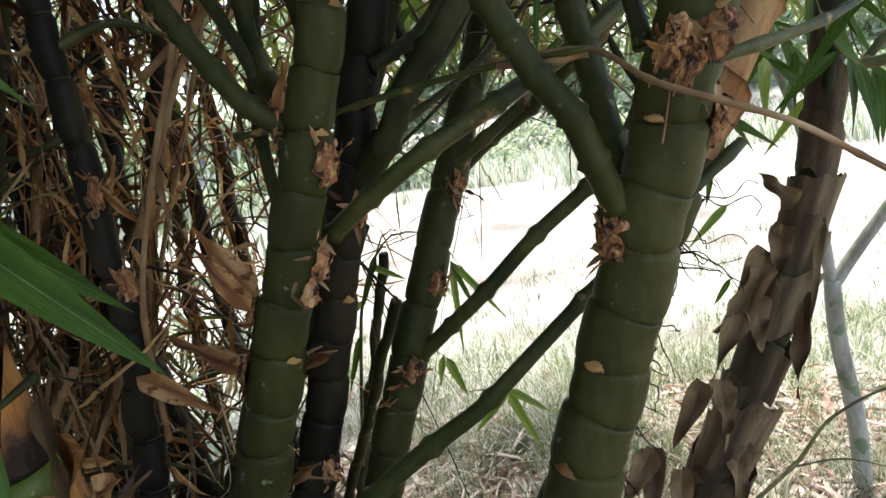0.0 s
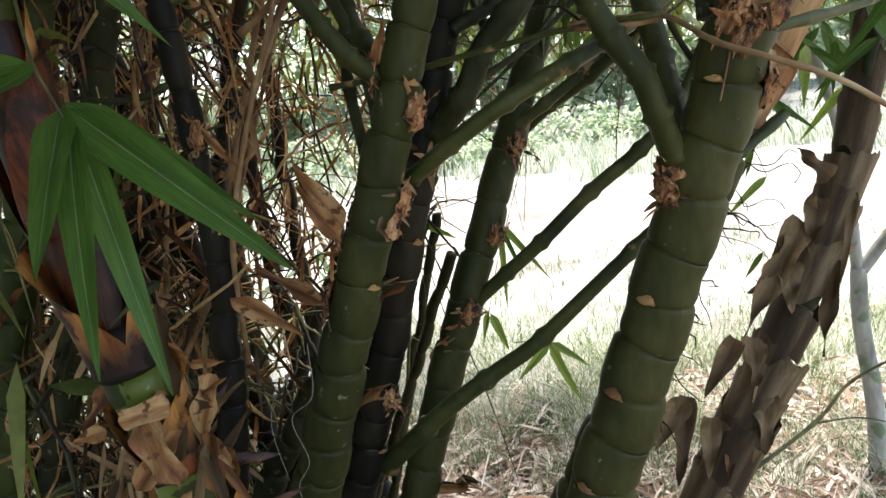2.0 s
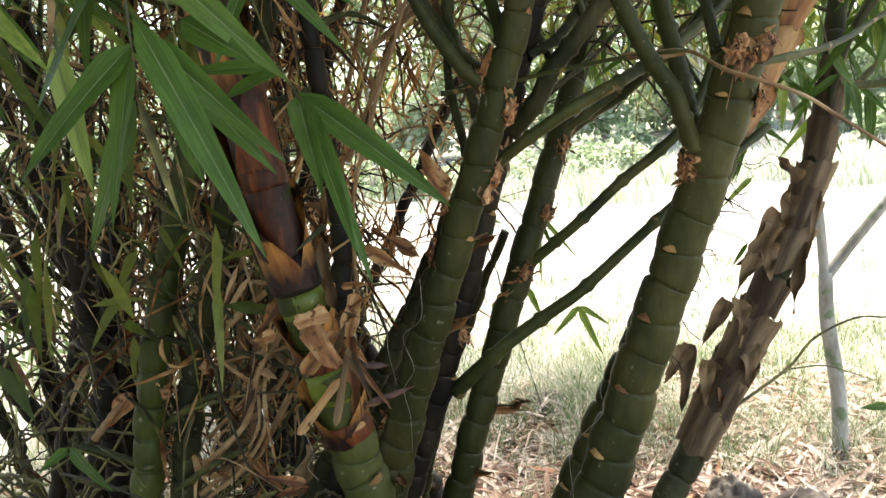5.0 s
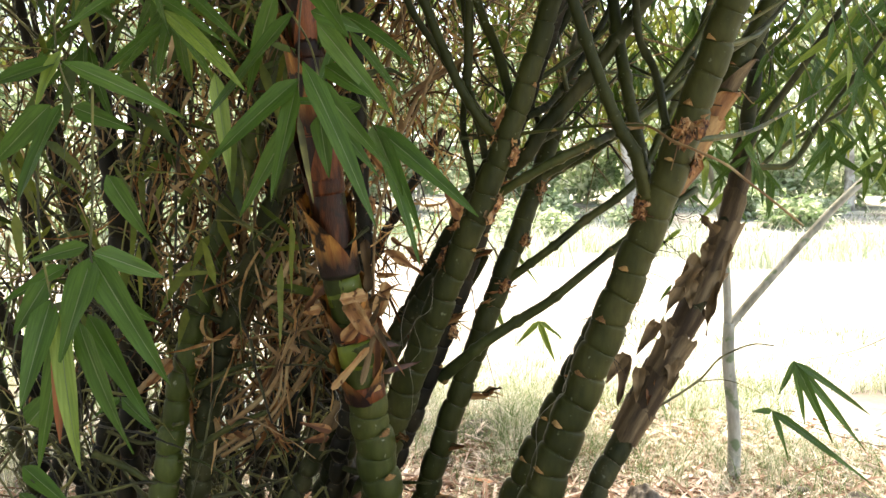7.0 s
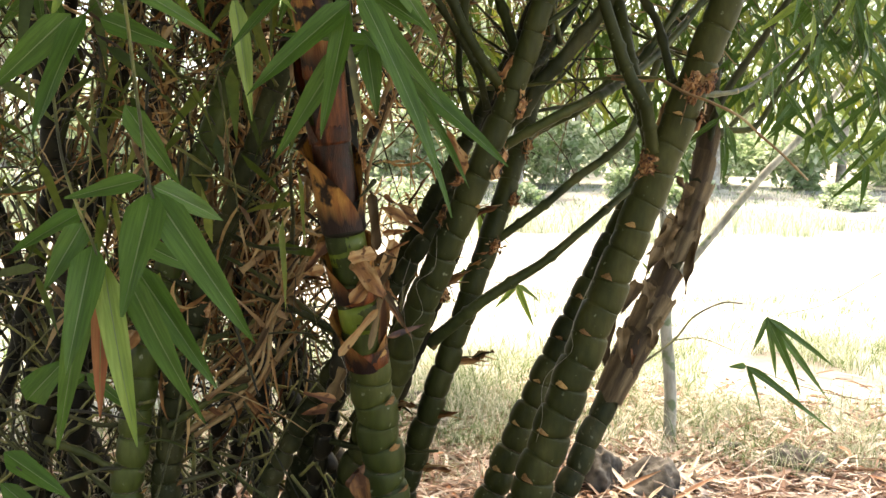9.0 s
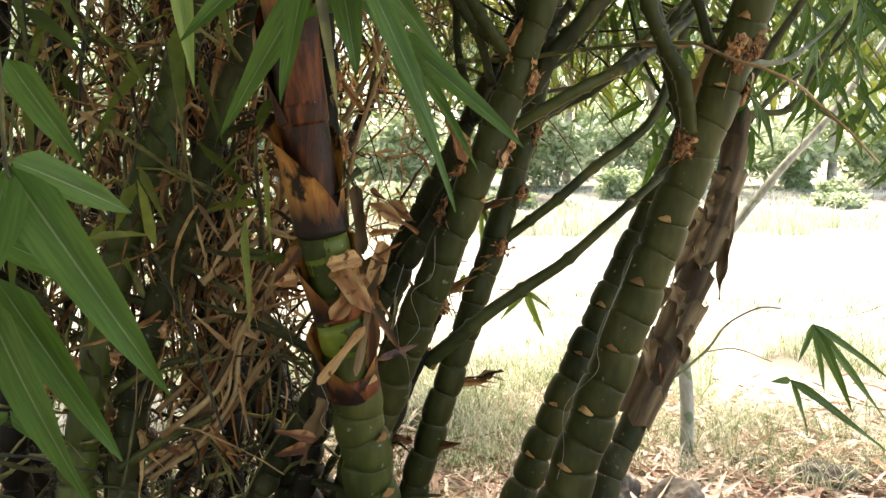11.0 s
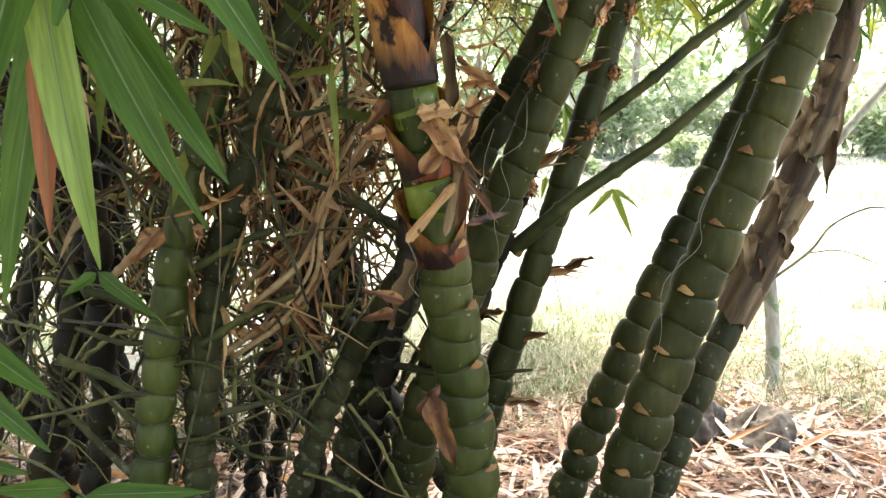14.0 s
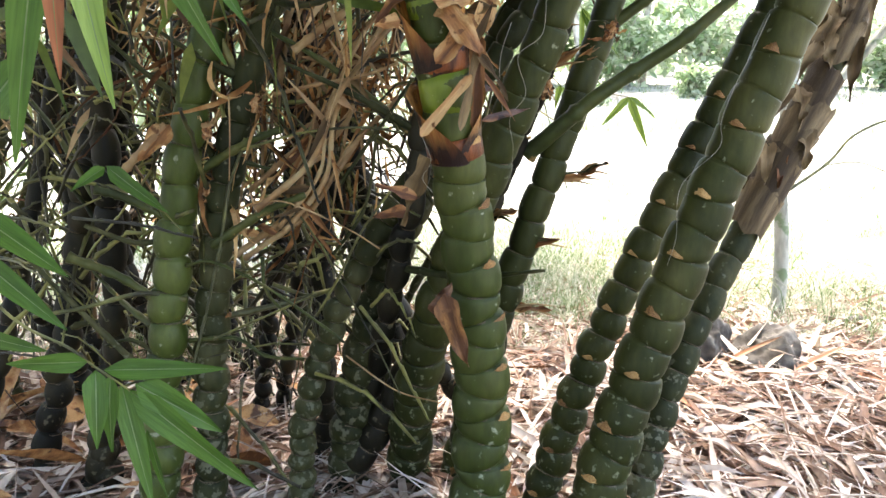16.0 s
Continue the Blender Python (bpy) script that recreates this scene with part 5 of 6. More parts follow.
brush(150, ((-0.65, -0.2), (1.2, 2.0), (0.9, 2.1)), M_DRY, 29, 0.15, 0.45, 0.0022, "inner_twigs", "dry twigs behind the thick culms", 0.25)
brush(440, ((-1.5, -0.55), (0.95, 1.6), (0.15, 1.1)), M_TWIG, 24, 0.12, 0.34, 0.0034, "low_twigs", "thin low twigs between the culms", 0.3)


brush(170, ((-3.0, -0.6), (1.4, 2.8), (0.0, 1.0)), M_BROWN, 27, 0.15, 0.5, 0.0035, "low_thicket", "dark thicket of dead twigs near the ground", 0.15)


def hanging(n, box, length, width, seed, mat, name, label, down=0.7):
    """Small leaves at all slants, as one mesh."""
    rg, out = random.Random(seed), []
    for _ in range(n):
        p = Vector(tuple(rg.uniform(*b) for b in box))
        x = Vector((rg.gauss(0, 0.6), rg.gauss(0, 0.5), -down + rg.gauss(0, 0.5))).normalized()
        y = Vector((rg.uniform(-1, 1), rg.uniform(-1, 1), rg.uniform(-1, 1))).cross(x).normalized()
        z = x.cross(y)
        L, W = length * rg.uniform(0.5, 1.3), width * rg.uniform(0.6, 1.3) * 0.5
        v = [p, p + x * L * 0.25 + y * W + z * W * 0.4, p + x * L * 0.25, p + x * L * 0.25 - y * W + z * W * 0.4, p + x * L * 0.65 + y * W * 0.7 - Vector((0, 0, L * 0.04)),
             p + x * L * 0.65 - Vector((0, 0, L * 0.05)), p + x * L * 0.65 - y * W * 0.7 - Vector((0, 0, L * 0.04)), p + x * L - Vector((0, 0, L * 0.15))]
        out.append((v, [(0, 2, 1), (0, 3, 2), (1, 2, 5, 4), (2, 3, 6, 5), (4, 5, 7), (5, 6, 7)]))
    return joined(name, out, mat, label, "leaves")


hanging(500, ((-2.3, -0.65), (1.15, 2.3), (0.75, 2.3)), 0.11, 0.014, 31, M_DRY, "dry_leaves", "withered tan leaves caught in the brush")
hanging(1300, ((-4.5, -1.1), (2.6, 4.2), (0.05, 1.7)), 0.16, 0.03, 37, M_GLARELEAF, "undergrowth", "green undergrowth behind the clump")
hanging(850, ((-2.6, -0.75), (1.9, 3.0), (0.5, 2.6)), 0.13, 0.018, 32, M_FOLIAGE, "brush_leaves", "green leaves behind the brush")
hanging(650, ((-0.8, 0.4), (1.7, 3.0), (1.6, 2.6)), 0.15, 0.018, 39, M_FOLIAGE, "upper_leaves", "green leaves hanging behind the upper culms")
hanging(3000, ((-0.1, 2.7), (1.9, 3.6), (1.6, 2.9)), 0.17, 0.022, 33, M_FOLIAGE, "canopy_leaves", "green drooping bamboo leaves against the light")
hanging(250, ((-1.4, -0.5), (0.72, 1.1), (0.95, 2.0)), 0.09, 0.010, 35, M_DRY, "withered_leaves", "withered leaves hanging before the inner culms")
hanging(260, ((-1.5, -0.55), (0.6, 1.0), (1.0, 2.0)), 0.15, 0.02, 36, M_FOLIAGE, "inner_leaves", "green leaves hanging before the inner culms")
hanging(90, ((-0.95, -0.45), (1.0, 1.35), (0.85, 1.95)), 0.26, 0.010, 38, M_DRY, "hanging_straps", "long withered tan straps hanging between the culms", 1.6)
def ribbons(n, box, lo, hi, wid, seed, mat, name, label, down):
    """Withered blades and strips of sheath: narrow, folded, curling as they hang."""
    rg, out = random.Random(seed), []
    for _ in range(n):
        p = Vector(tuple(rg.uniform(*b) for b in box))
        d = Vector((rg.gauss(-0.15, 0.45), rg.gauss(0, 0.4), -down + rg.gauss(0, 0.55))).normalized()
        L, W, k = rg.uniform(lo, hi), rg.uniform(*wid), 7
        a, da, bend = rg.uniform(0, 6.28), rg.gauss(0, 0.35), Vector((rg.gauss(0, 0.2), rg.gauss(0, 0.2), rg.gauss(-0.1, 0.22)))
        v, f = [], []
        for i in range(k + 1):
            t = i / k
            side = d.orthogonal().normalized()
            up = d.cross(side)
            y, z = side * math.cos(a) + up * math.sin(a), up * math.cos(a) - side * math.sin(a)
            w = W * 0.5 * min(1, 0.35 + 4 * t) * (1 - t ** 2.2) + 0.0004
            fold = w * rg.uniform(0.2, 0.9)
            v += [p - y * w + z * fold, p + z * rg.uniform(-0.2, 0.2) * w, p + y * w + z * fold]
            p = p + d * L / k
            d = (d + bend * 0.8 + Vector((rg.gauss(0, 0.10), rg.gauss(0, 0.10), rg.gauss(0, 0.10)))).normalized()
            a += da
            if i:
                b = 3 * i
                f += [(b - 3, b - 2, b + 1, b), (b - 2, b - 1, b + 2, b + 1)]
        out.append((v, f))
    return joined(name, out, mat, label, "leaves")


ribbons(340, ((-1.05, -0.42), (0.97, 1.35), (0.95, 1.95)), 0.10, 0.34, (0.004, 0.012), 131, M_RIBBON, "withered_strips", "withered tan strips of leaf and sheath in the brush", 0.7)
ribbons(90, ((-0.92, -0.52), (0.98, 1.3), (0.66, 1.05)), 0.08, 0.24, (0.005, 0.014), 132, M_RIBBON, "withered_strips", "brown withered strips hanging low between the culms", 0.8)
ribbons(190, ((-0.62, -0.2), (1.15, 1.8), (1.0, 2.0)), 0.10, 0.30, (0.004, 0.012), 136, M_RIBBON, "withered_strips", "withered tan strips behind the thick culms", 0.6)
ribbons(240, ((-2.3, -0.5), (1.35, 2.3), (0.5, 2.2)), 0.10, 0.32, (0.005, 0.014), 133, M_RIBBON, "withered_strips", "withered strips deeper in the brush", 0.6)
# an unseen crown over the clump, added to cast shade above the view: a dome of uneven clumps of leaves
def crown(n, per, cx, cy, rx, ry, seed, name):
    rg, out = random.Random(seed), []
    for _ in range(n):
        while True:
            u, w = rg.uniform(-1, 1), rg.uniform(-1, 1)
            if u * u + w * w < 1:
                break
        c = Vector((cx + rx * u, cy + ry * w, 2.7 + (1 - u * u - w * w) * rg.uniform(0.1, 2.0)))
        for _ in range(per):
            p = c + Vector((rg.gauss(0, 0.3), rg.gauss(0, 0.3), abs(rg.gauss(0, 0.28)) - 0.15))
            x = Vector((rg.gauss(0, 0.8), rg.gauss(0, 0.8), -0.5 + rg.gauss(0, 0.4))).normalized()
            y = Vector((rg.uniform(-1, 1), rg.uniform(-1, 1), rg.uniform(-0.3, 0.3))).cross(x).normalized()
            L, W = 0.22 * rg.uniform(0.6, 1.3), 0.026 * rg.uniform(0.7, 1.3)
            z = x.cross(y) * W * 0.3
            out.append(([p, p + x * L * 0.3 + y * W + z, p + x * L, p + x * L * 0.3 - y * W + z], [(0, 1, 2), (0, 2, 3)]))
    joined(name, out, M_FOLIAGE, "unseen dense green leaf dome added to shade the bamboo clump", "leaves")


crown(125, 200, -1.9, 0.1, 2.3, 2.7, 34, "crown_leaves")
# two more unseen domes, added to shade the leaning culm, litter and rear grass
crown(26, 200, 1.0, 1.5, 1.1, 1.1, 41, "side_crown_leaves")
crown(16, 170, -0.55, 4.3, 1.1, 0.9, 43, "back_crown_leaves")


# ---- leafy twigs ----
def hand_spray(stem, leaves, label, width, y_face=(0.1, -1, 0.4), r=0.0022):
    """A leafy twig with each leaf laid from its stalk to its tip: (from, to, width factor, material)."""
    root = thing("bamboo_twig", stem[0], label, "twig", "leafy twigs")
    v, f = twig_tube(stem, r, r * 0.6, 6, 6)
    part("stem", mesh("stem", v, f, M_TWIG), root)
    for k, (a, b, w, m) in enumerate(leaves):
        leaf_to(a, b, width * w, m, root, y_face, 0.3, k + int(abs(a[0]) * 1000))
    return root


NEAR = "leafy twig with long hanging dark green bamboo leaves"
hand_spray([(-0.732, 0.200, 1.428), (-0.696, 0.120, 1.267), (-0.675, 0.070, 1.197), (-0.668, 0.070, 1.184)], [
    ((-0.675, 0.070, 1.197), (-0.565, 0.050, 1.030), 1.0, M_LEAF), ((-0.673, 0.070, 1.195), (-0.697, 0.030, 1.065), 1.15, M_LEAF), ((-0.672, 0.070, 1.200), (-0.612, 0.150, 1.159), 0.8, M_LEAF),
    ((-0.683, 0.080, 1.208), (-0.774, 0.100, 1.185), 0.55, M_LEAF)], NEAR, 0.037)
hand_spray([(-0.840, 0.250, 1.397), (-0.799, 0.170, 1.231), (-0.745, 0.100, 1.135), (-0.739, 0.100, 1.116)], [
    ((-0.735, 0.100, 1.116), (-0.696, 0.070, 0.911), 0.9, M_LIGHT), ((-0.715, 0.110, 1.103), (-0.621, 0.060, 0.939), 1.05, M_LEAF), ((-0.712, 0.130, 1.110), (-0.614, 0.100, 0.967), 1.0, M_LEAF),
    ((-0.741, 0.110, 1.075), (-0.750, 0.120, 0.930), 0.6, M_RUST), ((-0.745, 0.100, 1.135), (-0.761, 0.050, 0.999), 1.1, M_LEAF), ((-0.731, 0.180, 1.137), (-0.643, 0.200, 1.087), 0.8, M_LEAF), ((-0.761, 0.120, 1.158), (-0.798, 0.100, 1.084), 0.9, M_LEAF)], "leafy twig with hanging green leaves, one of them rust-coloured", 0.031)
hand_spray([(-0.451, 0.360, 1.739), (-0.455, 0.330, 1.605), (-0.458, 0.320, 1.532), (-0.460, 0.320, 1.403)], [
    ((-0.458, 0.320, 1.461), (-0.601, 0.300, 1.323), 1.0, M_LEAF), ((-0.462, 0.320, 1.452), (-0.500, 0.300, 1.265), 0.9, M_LEAF), ((-0.453, 0.320, 1.488), (-0.331, 0.300, 1.221), 1.05, M_LEAF), ((-0.445, 0.320, 1.470), (-0.317, 0.360, 1.320), 0.9, M_LEAF),
    ((-0.460, 0.320, 1.403), (-0.440, 0.340, 1.263), 0.3, M_TWIG), ((-0.469, 0.330, 1.569), (-0.657, 0.400, 1.375), 1.0, M_LEAF), ((-0.498, 0.340, 1.608), (-0.565, 0.400, 1.440), 0.9, M_LEAF), ((-0.441, 0.330, 1.569), (-0.355, 0.360, 1.541), 0.8, M_LEAF),
    ((-0.432, 0.330, 1.552), (-0.316, 0.400, 1.412), 1.0, M_LEAF), ((-0.463, 0.320, 1.403), (-0.568, 0.360, 1.238), 1.0, M_LEAF), ((-0.637, 0.450, 1.491), (-0.612, 0.450, 1.299), 0.9, M_LIGHT), ((-0.459, 0.330, 1.640), (-0.371, 0.280, 1.515), 1.0, M_LEAF)], NEAR, 0.034)
hand_spray([(-0.797, 0.300, 1.699), (-0.803, 0.240, 1.563), (-0.780, 0.200, 1.465), (-0.753, 0.200, 1.400)], [
    ((-0.778, 0.200, 1.404), (-0.835, 0.170, 1.241), 1.2, M_LEAF), ((-0.780, 0.200, 1.465), (-0.901, 0.200, 1.424), 1.1, M_LEAF), ((-0.776, 0.200, 1.465), (-0.634, 0.300, 1.395), 0.9, M_LEAF), ((-0.794, 0.200, 1.404), (-0.889, 0.200, 1.310), 1.2, M_LEAF),
    ((-0.761, 0.200, 1.400), (-0.671, 0.200, 1.367), 0.9, M_LEAF), ((-0.775, 0.200, 1.481), (-0.815, 0.200, 1.400), 0.8, M_LIGHT), ((-0.762, 0.300, 1.306), (-0.692, 0.300, 1.198), 1.1, M_LEAF), ((-0.803, 0.250, 1.165), (-0.879, 0.200, 1.110), 0.9, M_LEAF), ((-0.779, 0.220, 1.126), (-0.828, 0.200, 0.863), 1.2, M_LEAF)], NEAR, 0.029)
hand_spray([(-0.539, 0.750, 1.752), (-0.455, 0.680, 1.583), (-0.403, 0.620, 1.468), (-0.373, 0.600, 1.417), (-0.343, 0.580, 1.368)], [
    ((-0.372, 0.614, 1.414), (-0.162, 0.592, 1.236), 1.2, M_LEAF), ((-0.375, 0.612, 1.416), (-0.300, 0.430, 1.275), 1.0, M_LEAF), ((-0.366, 0.605, 1.405), (-0.264, 0.428, 1.197), 0.8, M_LEAF), ((-0.362, 0.605, 1.398), (-0.275, 0.538, 1.142), 0.85, M_LEAF),
    ((-0.380, 0.625, 1.420), (-0.206, 0.642, 1.279), 0.9, M_LEAF),
    ((-0.398, 0.620, 1.457), (-0.497, 0.600, 1.408), 0.9, M_LEAF), ((-0.405, 0.620, 1.461), (-0.596, 0.600, 1.461), 0.7, M_LEAF)], NEAR, 0.036)
hand_spray([(-0.510, 0.420, 1.614), (-0.458, 0.400, 1.533), (-0.436, 0.380, 1.459)], [
    ((-0.428, 0.380, 1.492), (-0.340, 0.360, 1.432), 1.1, M_LEAF), ((-0.442, 0.380, 1.435), (-0.337, 0.380, 1.307), 0.9, M_LEAF), ((-0.434, 0.360, 1.409), (-0.418, 0.360, 1.305), 1.0, M_LEAF)], NEAR, 0.032)
hand_spray([(-1.090, 0.500, 0.741), (-0.965, 0.420, 0.662), (-0.881, 0.370, 0.641), (-0.849, 0.350, 0.628), (-0.811, 0.350, 0.597)], [
    ((-0.811, 0.350, 0.597), (-0.672, 0.330, 0.483), 1.15, M_LEAF), ((-0.836, 0.350, 0.621), (-0.703, 0.350, 0.620), 0.85, M_LEAF), ((-0.853, 0.350, 0.631), (-0.939, 0.350, 0.630), 0.8, M_LEAF), ((-0.845, 0.350, 0.621), (-0.844, 0.330, 0.537), 1.0, M_LEAF),
    ((-0.830, 0.350, 0.614), (-0.832, 0.340, 0.528), 0.9, M_LEAF), ((-0.819, 0.350, 0.604), (-0.789, 0.330, 0.463), 0.9, M_LEAF), ((-0.804, 0.350, 0.604), (-0.715, 0.360, 0.539), 1.2, M_LEAF), ((-0.796, 0.350, 0.549), (-0.778, 0.350, 0.457), 0.4, M_LEAF)], "low twig of fresh green bamboo leaves", 0.026)
hand_spray([(-1.099, 0.500, 0.860), (-1.017, 0.450, 0.778), (-0.955, 0.400, 0.761)], [
    ((-0.987, 0.420, 0.783), (-0.885, 0.400, 0.713), 0.9, M_LEAF), ((-0.994, 0.420, 0.734), (-0.894, 0.400, 0.651), 0.8, M_LEAF), ((-1.005, 0.420, 0.642), (-0.918, 0.400, 0.626), 0.6, M_LEAF), ((-0.902, 0.300, 0.900), (-0.849, 0.300, 0.957), 1.3, M_LEAF)], NEAR, 0.034)
hand_spray([(-0.968, 0.950, 0.702), (-0.988, 0.900, 0.751), (-1.006, 0.850, 0.792)], [
    ((-1.006, 0.850, 0.792), (-0.892, 0.800, 0.719), 0.9, M_LEAF), ((-1.009, 0.850, 0.790), (-1.057, 0.820, 0.753), 0.7, M_LEAF)], "small green bamboo shoot twig", 0.03)
hand_spray([(-0.026, 1.330, 0.912), (0.011, 1.340, 0.908), (0.042, 1.340, 0.903)], [
    ((0.042, 1.340, 0.903), (-0.025, 1.330, 0.834), 0.8, M_LIGHT), ((0.042, 1.340, 0.903), (0.093, 1.330, 0.780), 0.9, M_LIGHT), ((0.044, 1.340, 0.903), (0.114, 1.340, 0.850), 0.7, M_LIGHT)], "small twig with three yellow-green leaves", 0.02, r=0.0014)
hand_spray([(-0.075, 1.480, 1.135), (-0.055, 1.490, 1.132), (-0.042, 1.500, 1.123)], [
    ((-0.042, 1.500, 1.123), (-0.044, 1.480, 0.940), 0.8, M_LIGHT), ((-0.042, 1.500, 1.123), (-0.001, 1.480, 1.012), 0.7, M_LEAF), ((-0.042, 1.500, 1.123), (0.052, 1.470, 1.001), 0.9, M_LIGHT)], "small twig with narrow hanging green leaves", 0.016, r=0.0014)
hand_spray([(-0.118, 1.480, 0.955), (-0.102, 1.500, 0.941), (-0.084, 1.500, 0.926)], [
    ((-0.084, 1.500, 0.926), (-0.050, 1.480, 0.845), 1.0, M_LIGHT), ((-0.090, 1.500, 0.930), (-0.104, 1.490, 0.870), 0.8, M_LIGHT)], "small twig with narrow hanging green leaves", 0.018, r=0.0014)
hand_spray([(-0.310, 1.520, 0.700), (-0.252, 1.500, 0.998), (-0.233, 1.500, 1.069), (-0.205, 1.500, 1.137), (-0.171, 1.500, 1.179)], [
    ((-0.205, 1.500, 1.137), (-0.137, 1.490, 1.103), 0.8, M_LIGHT), ((-0.233, 1.500, 1.069), (-0.285, 1.490, 1.020), 0.8, M_LIGHT), ((-0.252, 1.500, 0.998), (-0.295, 1.490, 0.880), 0.9, M_LEAF), ((-0.190, 1.500, 1.160), (-0.230, 1.490, 1.060), 0.8, M_LEAF)], "thin upright leafy bamboo twig", 0.016, r=0.004)
hand_spray([(1.065, 1.133, 0.963), (0.888, 1.133, 0.871), (0.714, 1.133, 0.835)], [
    ((0.714, 1.133, 0.835), (0.671, 1.123, 0.743), 0.70, M_LEAF),
    ((0.714, 1.133, 0.835), (0.747, 1.123, 0.658), 0.80, M_LEAF),
    ((0.714, 1.133, 0.835), (0.824, 1.123, 0.612), 1.00, M_LEAF),
    ((0.714, 1.133, 0.835), (0.914, 1.123, 0.59), 1.00, M_LEAF),
    ((0.714, 1.133, 0.835), (0.921, 1.123, 0.692), 0.80, M_LEAF)], "hanging twig of green bamboo leaves", 0.024, r=0.0014)
hand_spray([(1.023, 1.133, 0.588), (0.837, 1.133, 0.632), (0.659, 1.133, 0.698)], [
    ((0.659, 1.133, 0.698), (0.706, 1.123, 0.558), 0.80, M_LEAF),
    ((0.659, 1.133, 0.698), (0.843, 1.123, 0.57), 0.90, M_LEAF),
    ((0.659, 1.133, 0.698), (0.938, 1.123, 0.495), 0.90, M_LEAF),
    ((0.659, 1.133, 0.698), (0.601, 1.123, 0.698), 0.70, M_LEAF)], "hanging twig of green bamboo leaves", 0.024, r=0.0014)

# drooping twigs about the tops of the leaning culms and behind them
GREEN = "drooping twig of narrow green bamboo leaves"
for _i in range(34):
    _x, _y, _z = rng.uniform(0.45, 1.75), rng.uniform(1.3, 2.1), rng.uniform(1.25, 1.95)
    spray([(_x - 0.15, _y, _z + 0.35), (_x - 0.04, _y, _z + 0.2), (_x, _y, _z + 0.05), (_x + 0.04, _y, _z)], GREEN, rng.randint(5, 8), 0.17, 900 + _i, light=0.15)
for _i in range(26):
    _x, _y, _z = rng.uniform(0.75, 1.6), rng.uniform(1.25, 1.75), rng.uniform(1.3, 1.75)
    spray([(_x - 0.15, _y, _z + 0.35), (_x - 0.04, _y, _z + 0.2), (_x, _y, _z + 0.05), (_x + 0.04, _y, _z)], GREEN, rng.randint(6, 10), 0.15, 950 + _i, light=0.25)
for _i in range(22):
    _x, _y, _z = rng.uniform(-0.25, 0.7), rng.uniform(1.5, 2.3), rng.uniform(1.5, 2.0)
    spray([(_x - 0.1, _y, _z + 0.4), (_x - 0.03, _y, _z + 0.22), (_x, _y, _z + 0.05), (_x + 0.02, _y, _z)], GREEN, rng.randint(4, 7), 0.15, 1000 + _i, light=0.35)
for _i in range(14):
    _x, _y, _z = rng.uniform(-1.3, -0.45), rng.uniform(0.3, 0.9), rng.uniform(1.5, 1.9)
    spray([(_x - 0.1, _y, _z + 0.4), (_x - 0.03, _y, _z + 0.22), (_x, _y, _z + 0.05), (_x + 0.02, _y, _z)], GREEN, rng.randint(5, 8), 0.19, 1100 + _i, light=0.08)
for _i in range(2):
    _x, _y, _z = rng.uniform(0.15, 0.75), rng.uniform(1.15, 1.6), rng.uniform(0.85, 1.25)
    spray([(_x - 0.12, _y, _z + 0.1), (_x - 0.03, _y, _z + 0.06), (_x, _y, _z)], "thin wiry twig with few leaves", 2, 0.09, 1200 + _i, light=0.3, r=0.0013)


# ---- young tree behind the clump ----
def young_tree():
    root = thing("young_tree", (1.03, 2.38, 0.0), "slender young tree with a forked grey-green trunk", "tree")
    v, f = twig_tube([(1.04, 2.38, -0.06), (1.035, 2.38, 0.25), (1.0, 2.38, 0.55), (0.996, 2.380, 0.730)], 0.03, 0.025, 8, 12)
    part("trunk", mesh("trunk", v, f, M_BARK), root)
    v, f = twig_tube([(0.996, 2.380, 0.710), (1.115, 2.380, 0.862), (1.419, 2.380, 1.225), (1.646, 2.380, 1.459), (1.943, 2.380, 1.846)], 0.021, 0.014, 6, 10)
    part("limb", mesh("limb", v, f, M_BARK), root)
    v, f = twig_tube([(0.994, 2.380, 0.709), (0.976, 2.380, 0.960), (0.950, 2.400, 1.208), (0.852, 2.400, 1.553), (0.741, 2.400, 1.990)], 0.019, 0.012, 6, 10)
    part("limb", mesh("limb", v, f, M_BARK), root)


young_tree()


# ---- stones and litter ----
def rock(at, size, seed, label):
    bm = bmesh.new()
    bmesh.ops.create_icosphere(bm, subdivisions=5, radius=1.0)
    o = Vector((seed * 3.1, seed, 0))
    for v in bm.verts:
        p = v.co.copy()
        k = 1 + 0.34 * noise.noise(p * 1.2 + o) + 0.16 * noise.noise(p * 3.1 + o) + 0.07 * noise.noise(p * 8 + o) + 0.03 * noise.noise(p * 19 + o)
        q = Vector((max(-0.92, min(0.92, p.x)), max(-0.92, min(0.92, p.y)), max(-0.6, min(0.93, p.z))))
        v.co = Vector((q.x * size[0], q.y * size[1], q.z * size[2])) * k
    me = bpy.data.meshes.new("stone")
    bm.to_mesh(me)
    bm.free()
    me.materials.append(M_ROCK)
    me.polygons.foreach_set("use_smooth", [True] * len(me.polygons))
    ob = new("stone", me)
    ob.location = at
    tagged(ob, label, "stone", "stones in the litter")


rock((0.71, 1.80, -0.01), (0.125, 0.11, 0.15), 1, "rough grey stone half buried in dry leaves")
rock((0.50, 1.86, 0.03), (0.085, 0.08, 0.17), 2, "dark weathered stone beside the bamboo")
rock((1.47, 2.06, 0.0), (0.13, 0.10, 0.08), 3, "low grey stone in the litter")
rock((1.25, 2.25, -0.01), (0.09, 0.08, 0.06), 4, "low grey stone in the litter")
rock((-0.05, 3.1, -0.02), (0.2, 0.14, 0.07), 5, "low mossy stone in the grass")


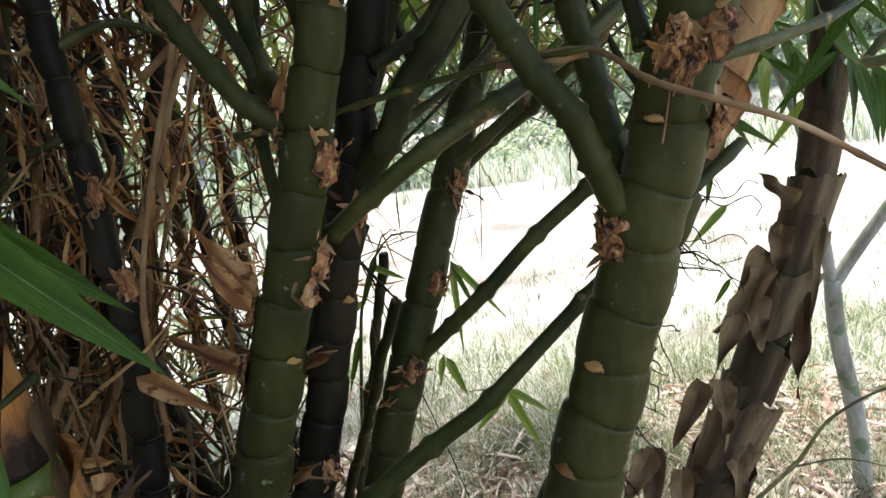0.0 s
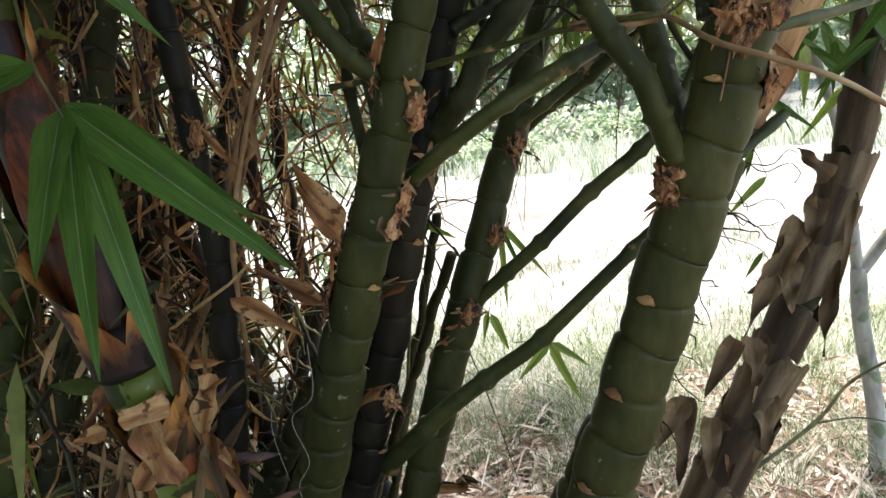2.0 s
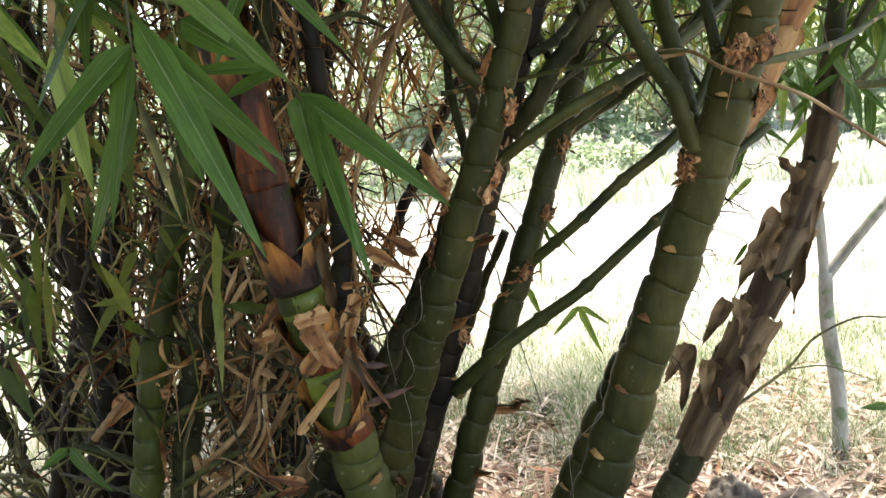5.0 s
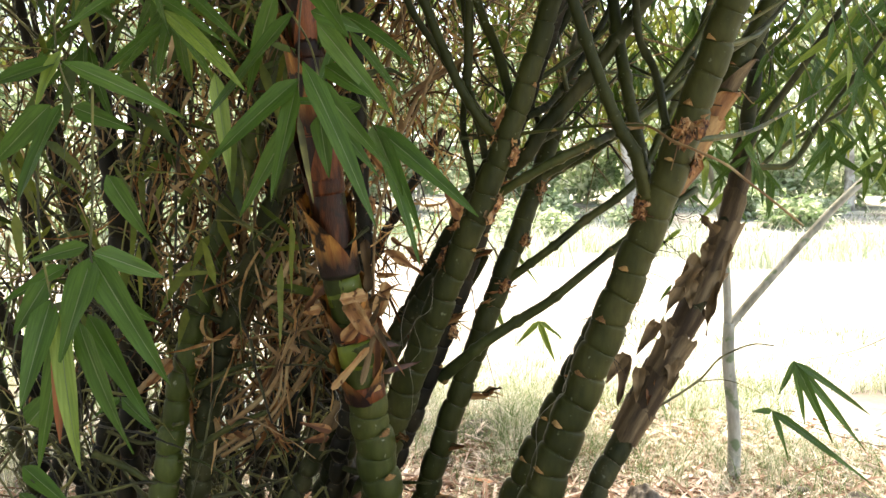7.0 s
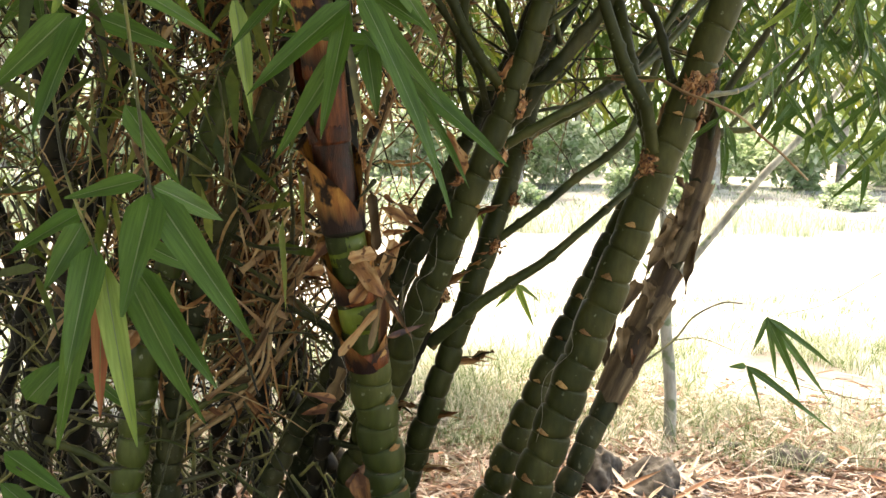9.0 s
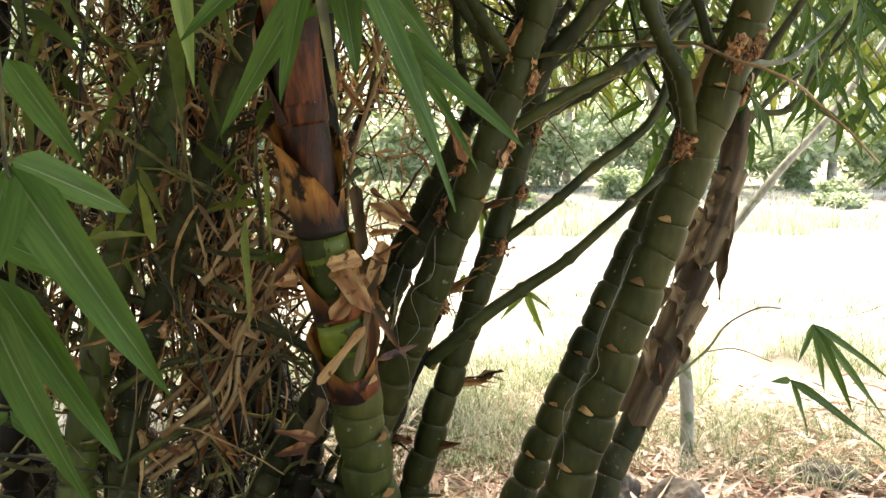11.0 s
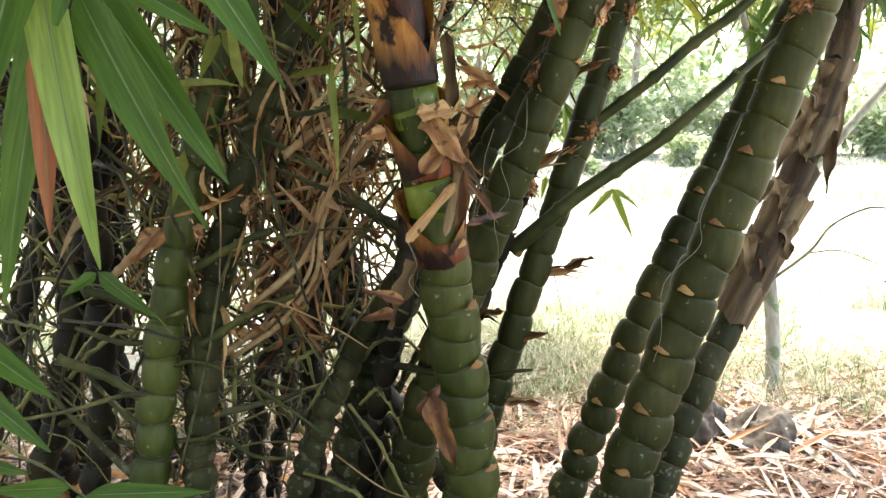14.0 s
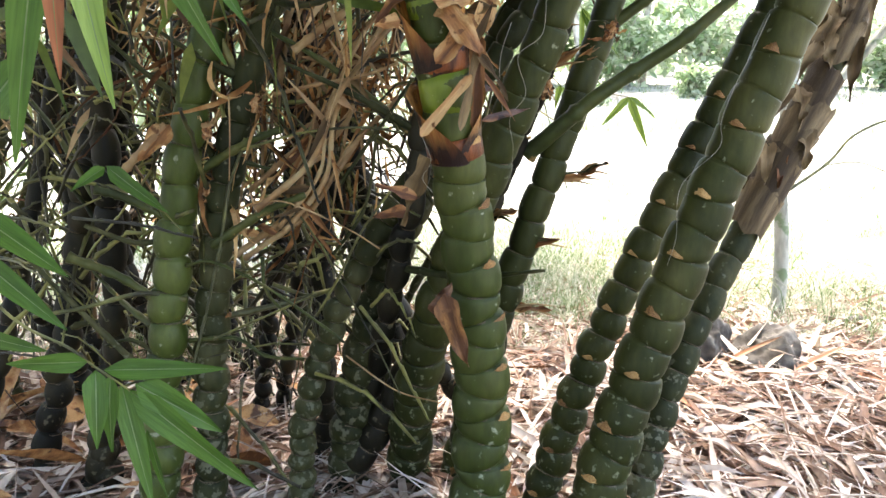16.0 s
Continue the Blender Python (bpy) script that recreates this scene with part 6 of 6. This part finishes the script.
def litter(n, xr, yr, seed, lo, hi, zmax, wid=(0.006, 0.026)):
    rg, out = random.Random(seed), []
    while len(out) < n:
        x, y = rg.gauss(xr[0], xr[1]), rg.gauss(yr[0], yr[1])
        if y > 2.05 and rg.random() < min(0.75, 0.1 + (y - 2.05) * 0.4):
            continue
        L, W = rg.uniform(lo, hi), rg.uniform(*wid)
        a, tp, rl = rg.uniform(0, 6.28), rg.gauss(0.03, 0.16), rg.gauss(0, 0.45)
        z = height(x, y) + rg.uniform(0.002, zmax)
        X = Vector((math.cos(a) * math.cos(tp), math.sin(a) * math.cos(tp), math.sin(tp)))
        Y = Vector((-math.sin(a), math.cos(a), math.tan(rl) * 0.6)).normalized()
        p = Vector((x, y, z))
        up = Vector((0, 0, 1))
        b = L * rg.uniform(-0.02, 0.10)
        c = W * rg.uniform(0.1, 0.6)
        v = [p, p + X * L * 0.22 + Y * W / 2 + up * (b * 0.7 + c), p + X * L * 0.22 + up * b * 0.7, p + X * L * 0.22 - Y * W / 2 + up * (b * 0.7 + c), p + X * L * 0.65 + Y * W * 0.4 + up * (b + c), p + X * L * 0.65 + up * b,
             p + X * L * 0.65 - Y * W * 0.4 + up * (b + c), p + X * L]
        out.append((v, [(0, 2, 1), (0, 3, 2), (1, 2, 5, 4), (2, 3, 6, 5), (4, 5, 7), (5, 6, 7)]))
    return out


joined("leaf_litter", litter(17000, (0.15, 1.2), (1.4, 0.72), 61, 0.08, 0.25, 0.028), M_LITTER, "thick litter of dry tan and pinkish bamboo leaves", "leaf litter")
joined("grass_litter", litter(5200, (0.45, 0.9), (2.7, 0.5), 63, 0.06, 0.2, 0.03), M_LITTER, "pale dry leaves lying in the thin grass", "leaf litter")
joined("straw_litter", litter(4500, (0.2, 1.1), (1.4, 0.65), 62, 0.12, 0.32, 0.045, (0.003, 0.008)), M_LITTER, "long dry straws and strips of sheath on the ground", "leaf litter")
for _i in range(140):
    _x, _y = rng.uniform(-0.5, 2.0), rng.uniform(1.0, 2.3)
    _v, _f = leaf_shape(rng.uniform(0.12, 0.24), rng.uniform(0.014, 0.03), rng.uniform(-0.2, 0.4), rng.uniform(-0.8, 0.8), rng.uniform(0.1, 0.5), 8, 0.05, _i)
    _o = new("fallen_leaf", mesh("fallen_leaf", _v, _f, M_LITTERO))
    _o.matrix_basis = pose(_x, _y, height(_x, _y) + rng.uniform(0.025, 0.05), rng.uniform(-25, 25), rng.uniform(-14, 6), rng.uniform(0, 360))
    tagged(_o, "fallen dry bamboo leaf lying on the litter", "leaf", "fallen leaves")
for _i in range(30):
    _a = rng.uniform(-0.6, 3.2)
    _x, _y = 0.72 + 0.15 * math.cos(_a) * rng.uniform(0.8, 1.5), 1.80 - 0.14 * math.sin(_a) * rng.uniform(0.8, 1.4)
    _v, _f = leaf_shape(rng.uniform(0.12, 0.24), rng.uniform(0.015, 0.03), rng.uniform(-0.2, 0.4), rng.uniform(-0.8, 0.8), rng.uniform(0.1, 0.5), 8, 0.05, _i)
    _o = new("fallen_leaf", mesh("fallen_leaf", _v, _f, M_LITTERO))
    _o.matrix_basis = pose(_x, _y, height(_x, _y) + rng.uniform(0.02, 0.06), rng.uniform(-30, 30), rng.uniform(-40, 5), rng.uniform(0, 360))
    tagged(_o, "dry bamboo leaf lying against a stone", "leaf", "fallen leaves")
for _i in range(16):
    _x, _y = rng.uniform(-1.65, -1.05), rng.uniform(0.95, 1.5)
    _v, _f = leaf_shape(rng.uniform(0.18, 0.32), rng.uniform(0.04, 0.075), rng.uniform(-0.3, 0.5), rng.uniform(-0.8, 0.8), rng.uniform(0.3, 0.7), 9, 0.06, _i)
    _o = new("fallen_sheath", mesh("fallen_sheath", _v, _f, M_LITTERO if _i % 3 == 0 else M_SHEATH))
    _o.matrix_basis = pose(_x, _y, height(_x, _y) + rng.uniform(0.04, 0.12), rng.uniform(-35, 35), rng.uniform(-40, 5), rng.uniform(0, 360))
    tagged(_o, "long rust-brown bamboo sheath leaning in the litter", "sheath", "fallen sheaths")
for _i in range(26):
    _x, _y = rng.uniform(-1.8, -0.7), rng.uniform(0.9, 1.7)
    _v, _f = leaf_shape(rng.uniform(0.14, 0.24), rng.uniform(0.05, 0.09), rng.uniform(-0.3, 0.5), rng.uniform(-0.8, 0.8), rng.uniform(0.2, 0.6), 8, 0.06, _i)
    _o = new("fallen_sheath", mesh("fallen_sheath", _v, _f, M_SHEATH))
    _o.matrix_basis = pose(_x, _y, height(_x, _y) + rng.uniform(0.03, 0.08), rng.uniform(-35, 35), rng.uniform(-25, 10), rng.uniform(0, 360))
    tagged(_o, "fallen brown bamboo sheath on the litter", "sheath", "fallen sheaths")
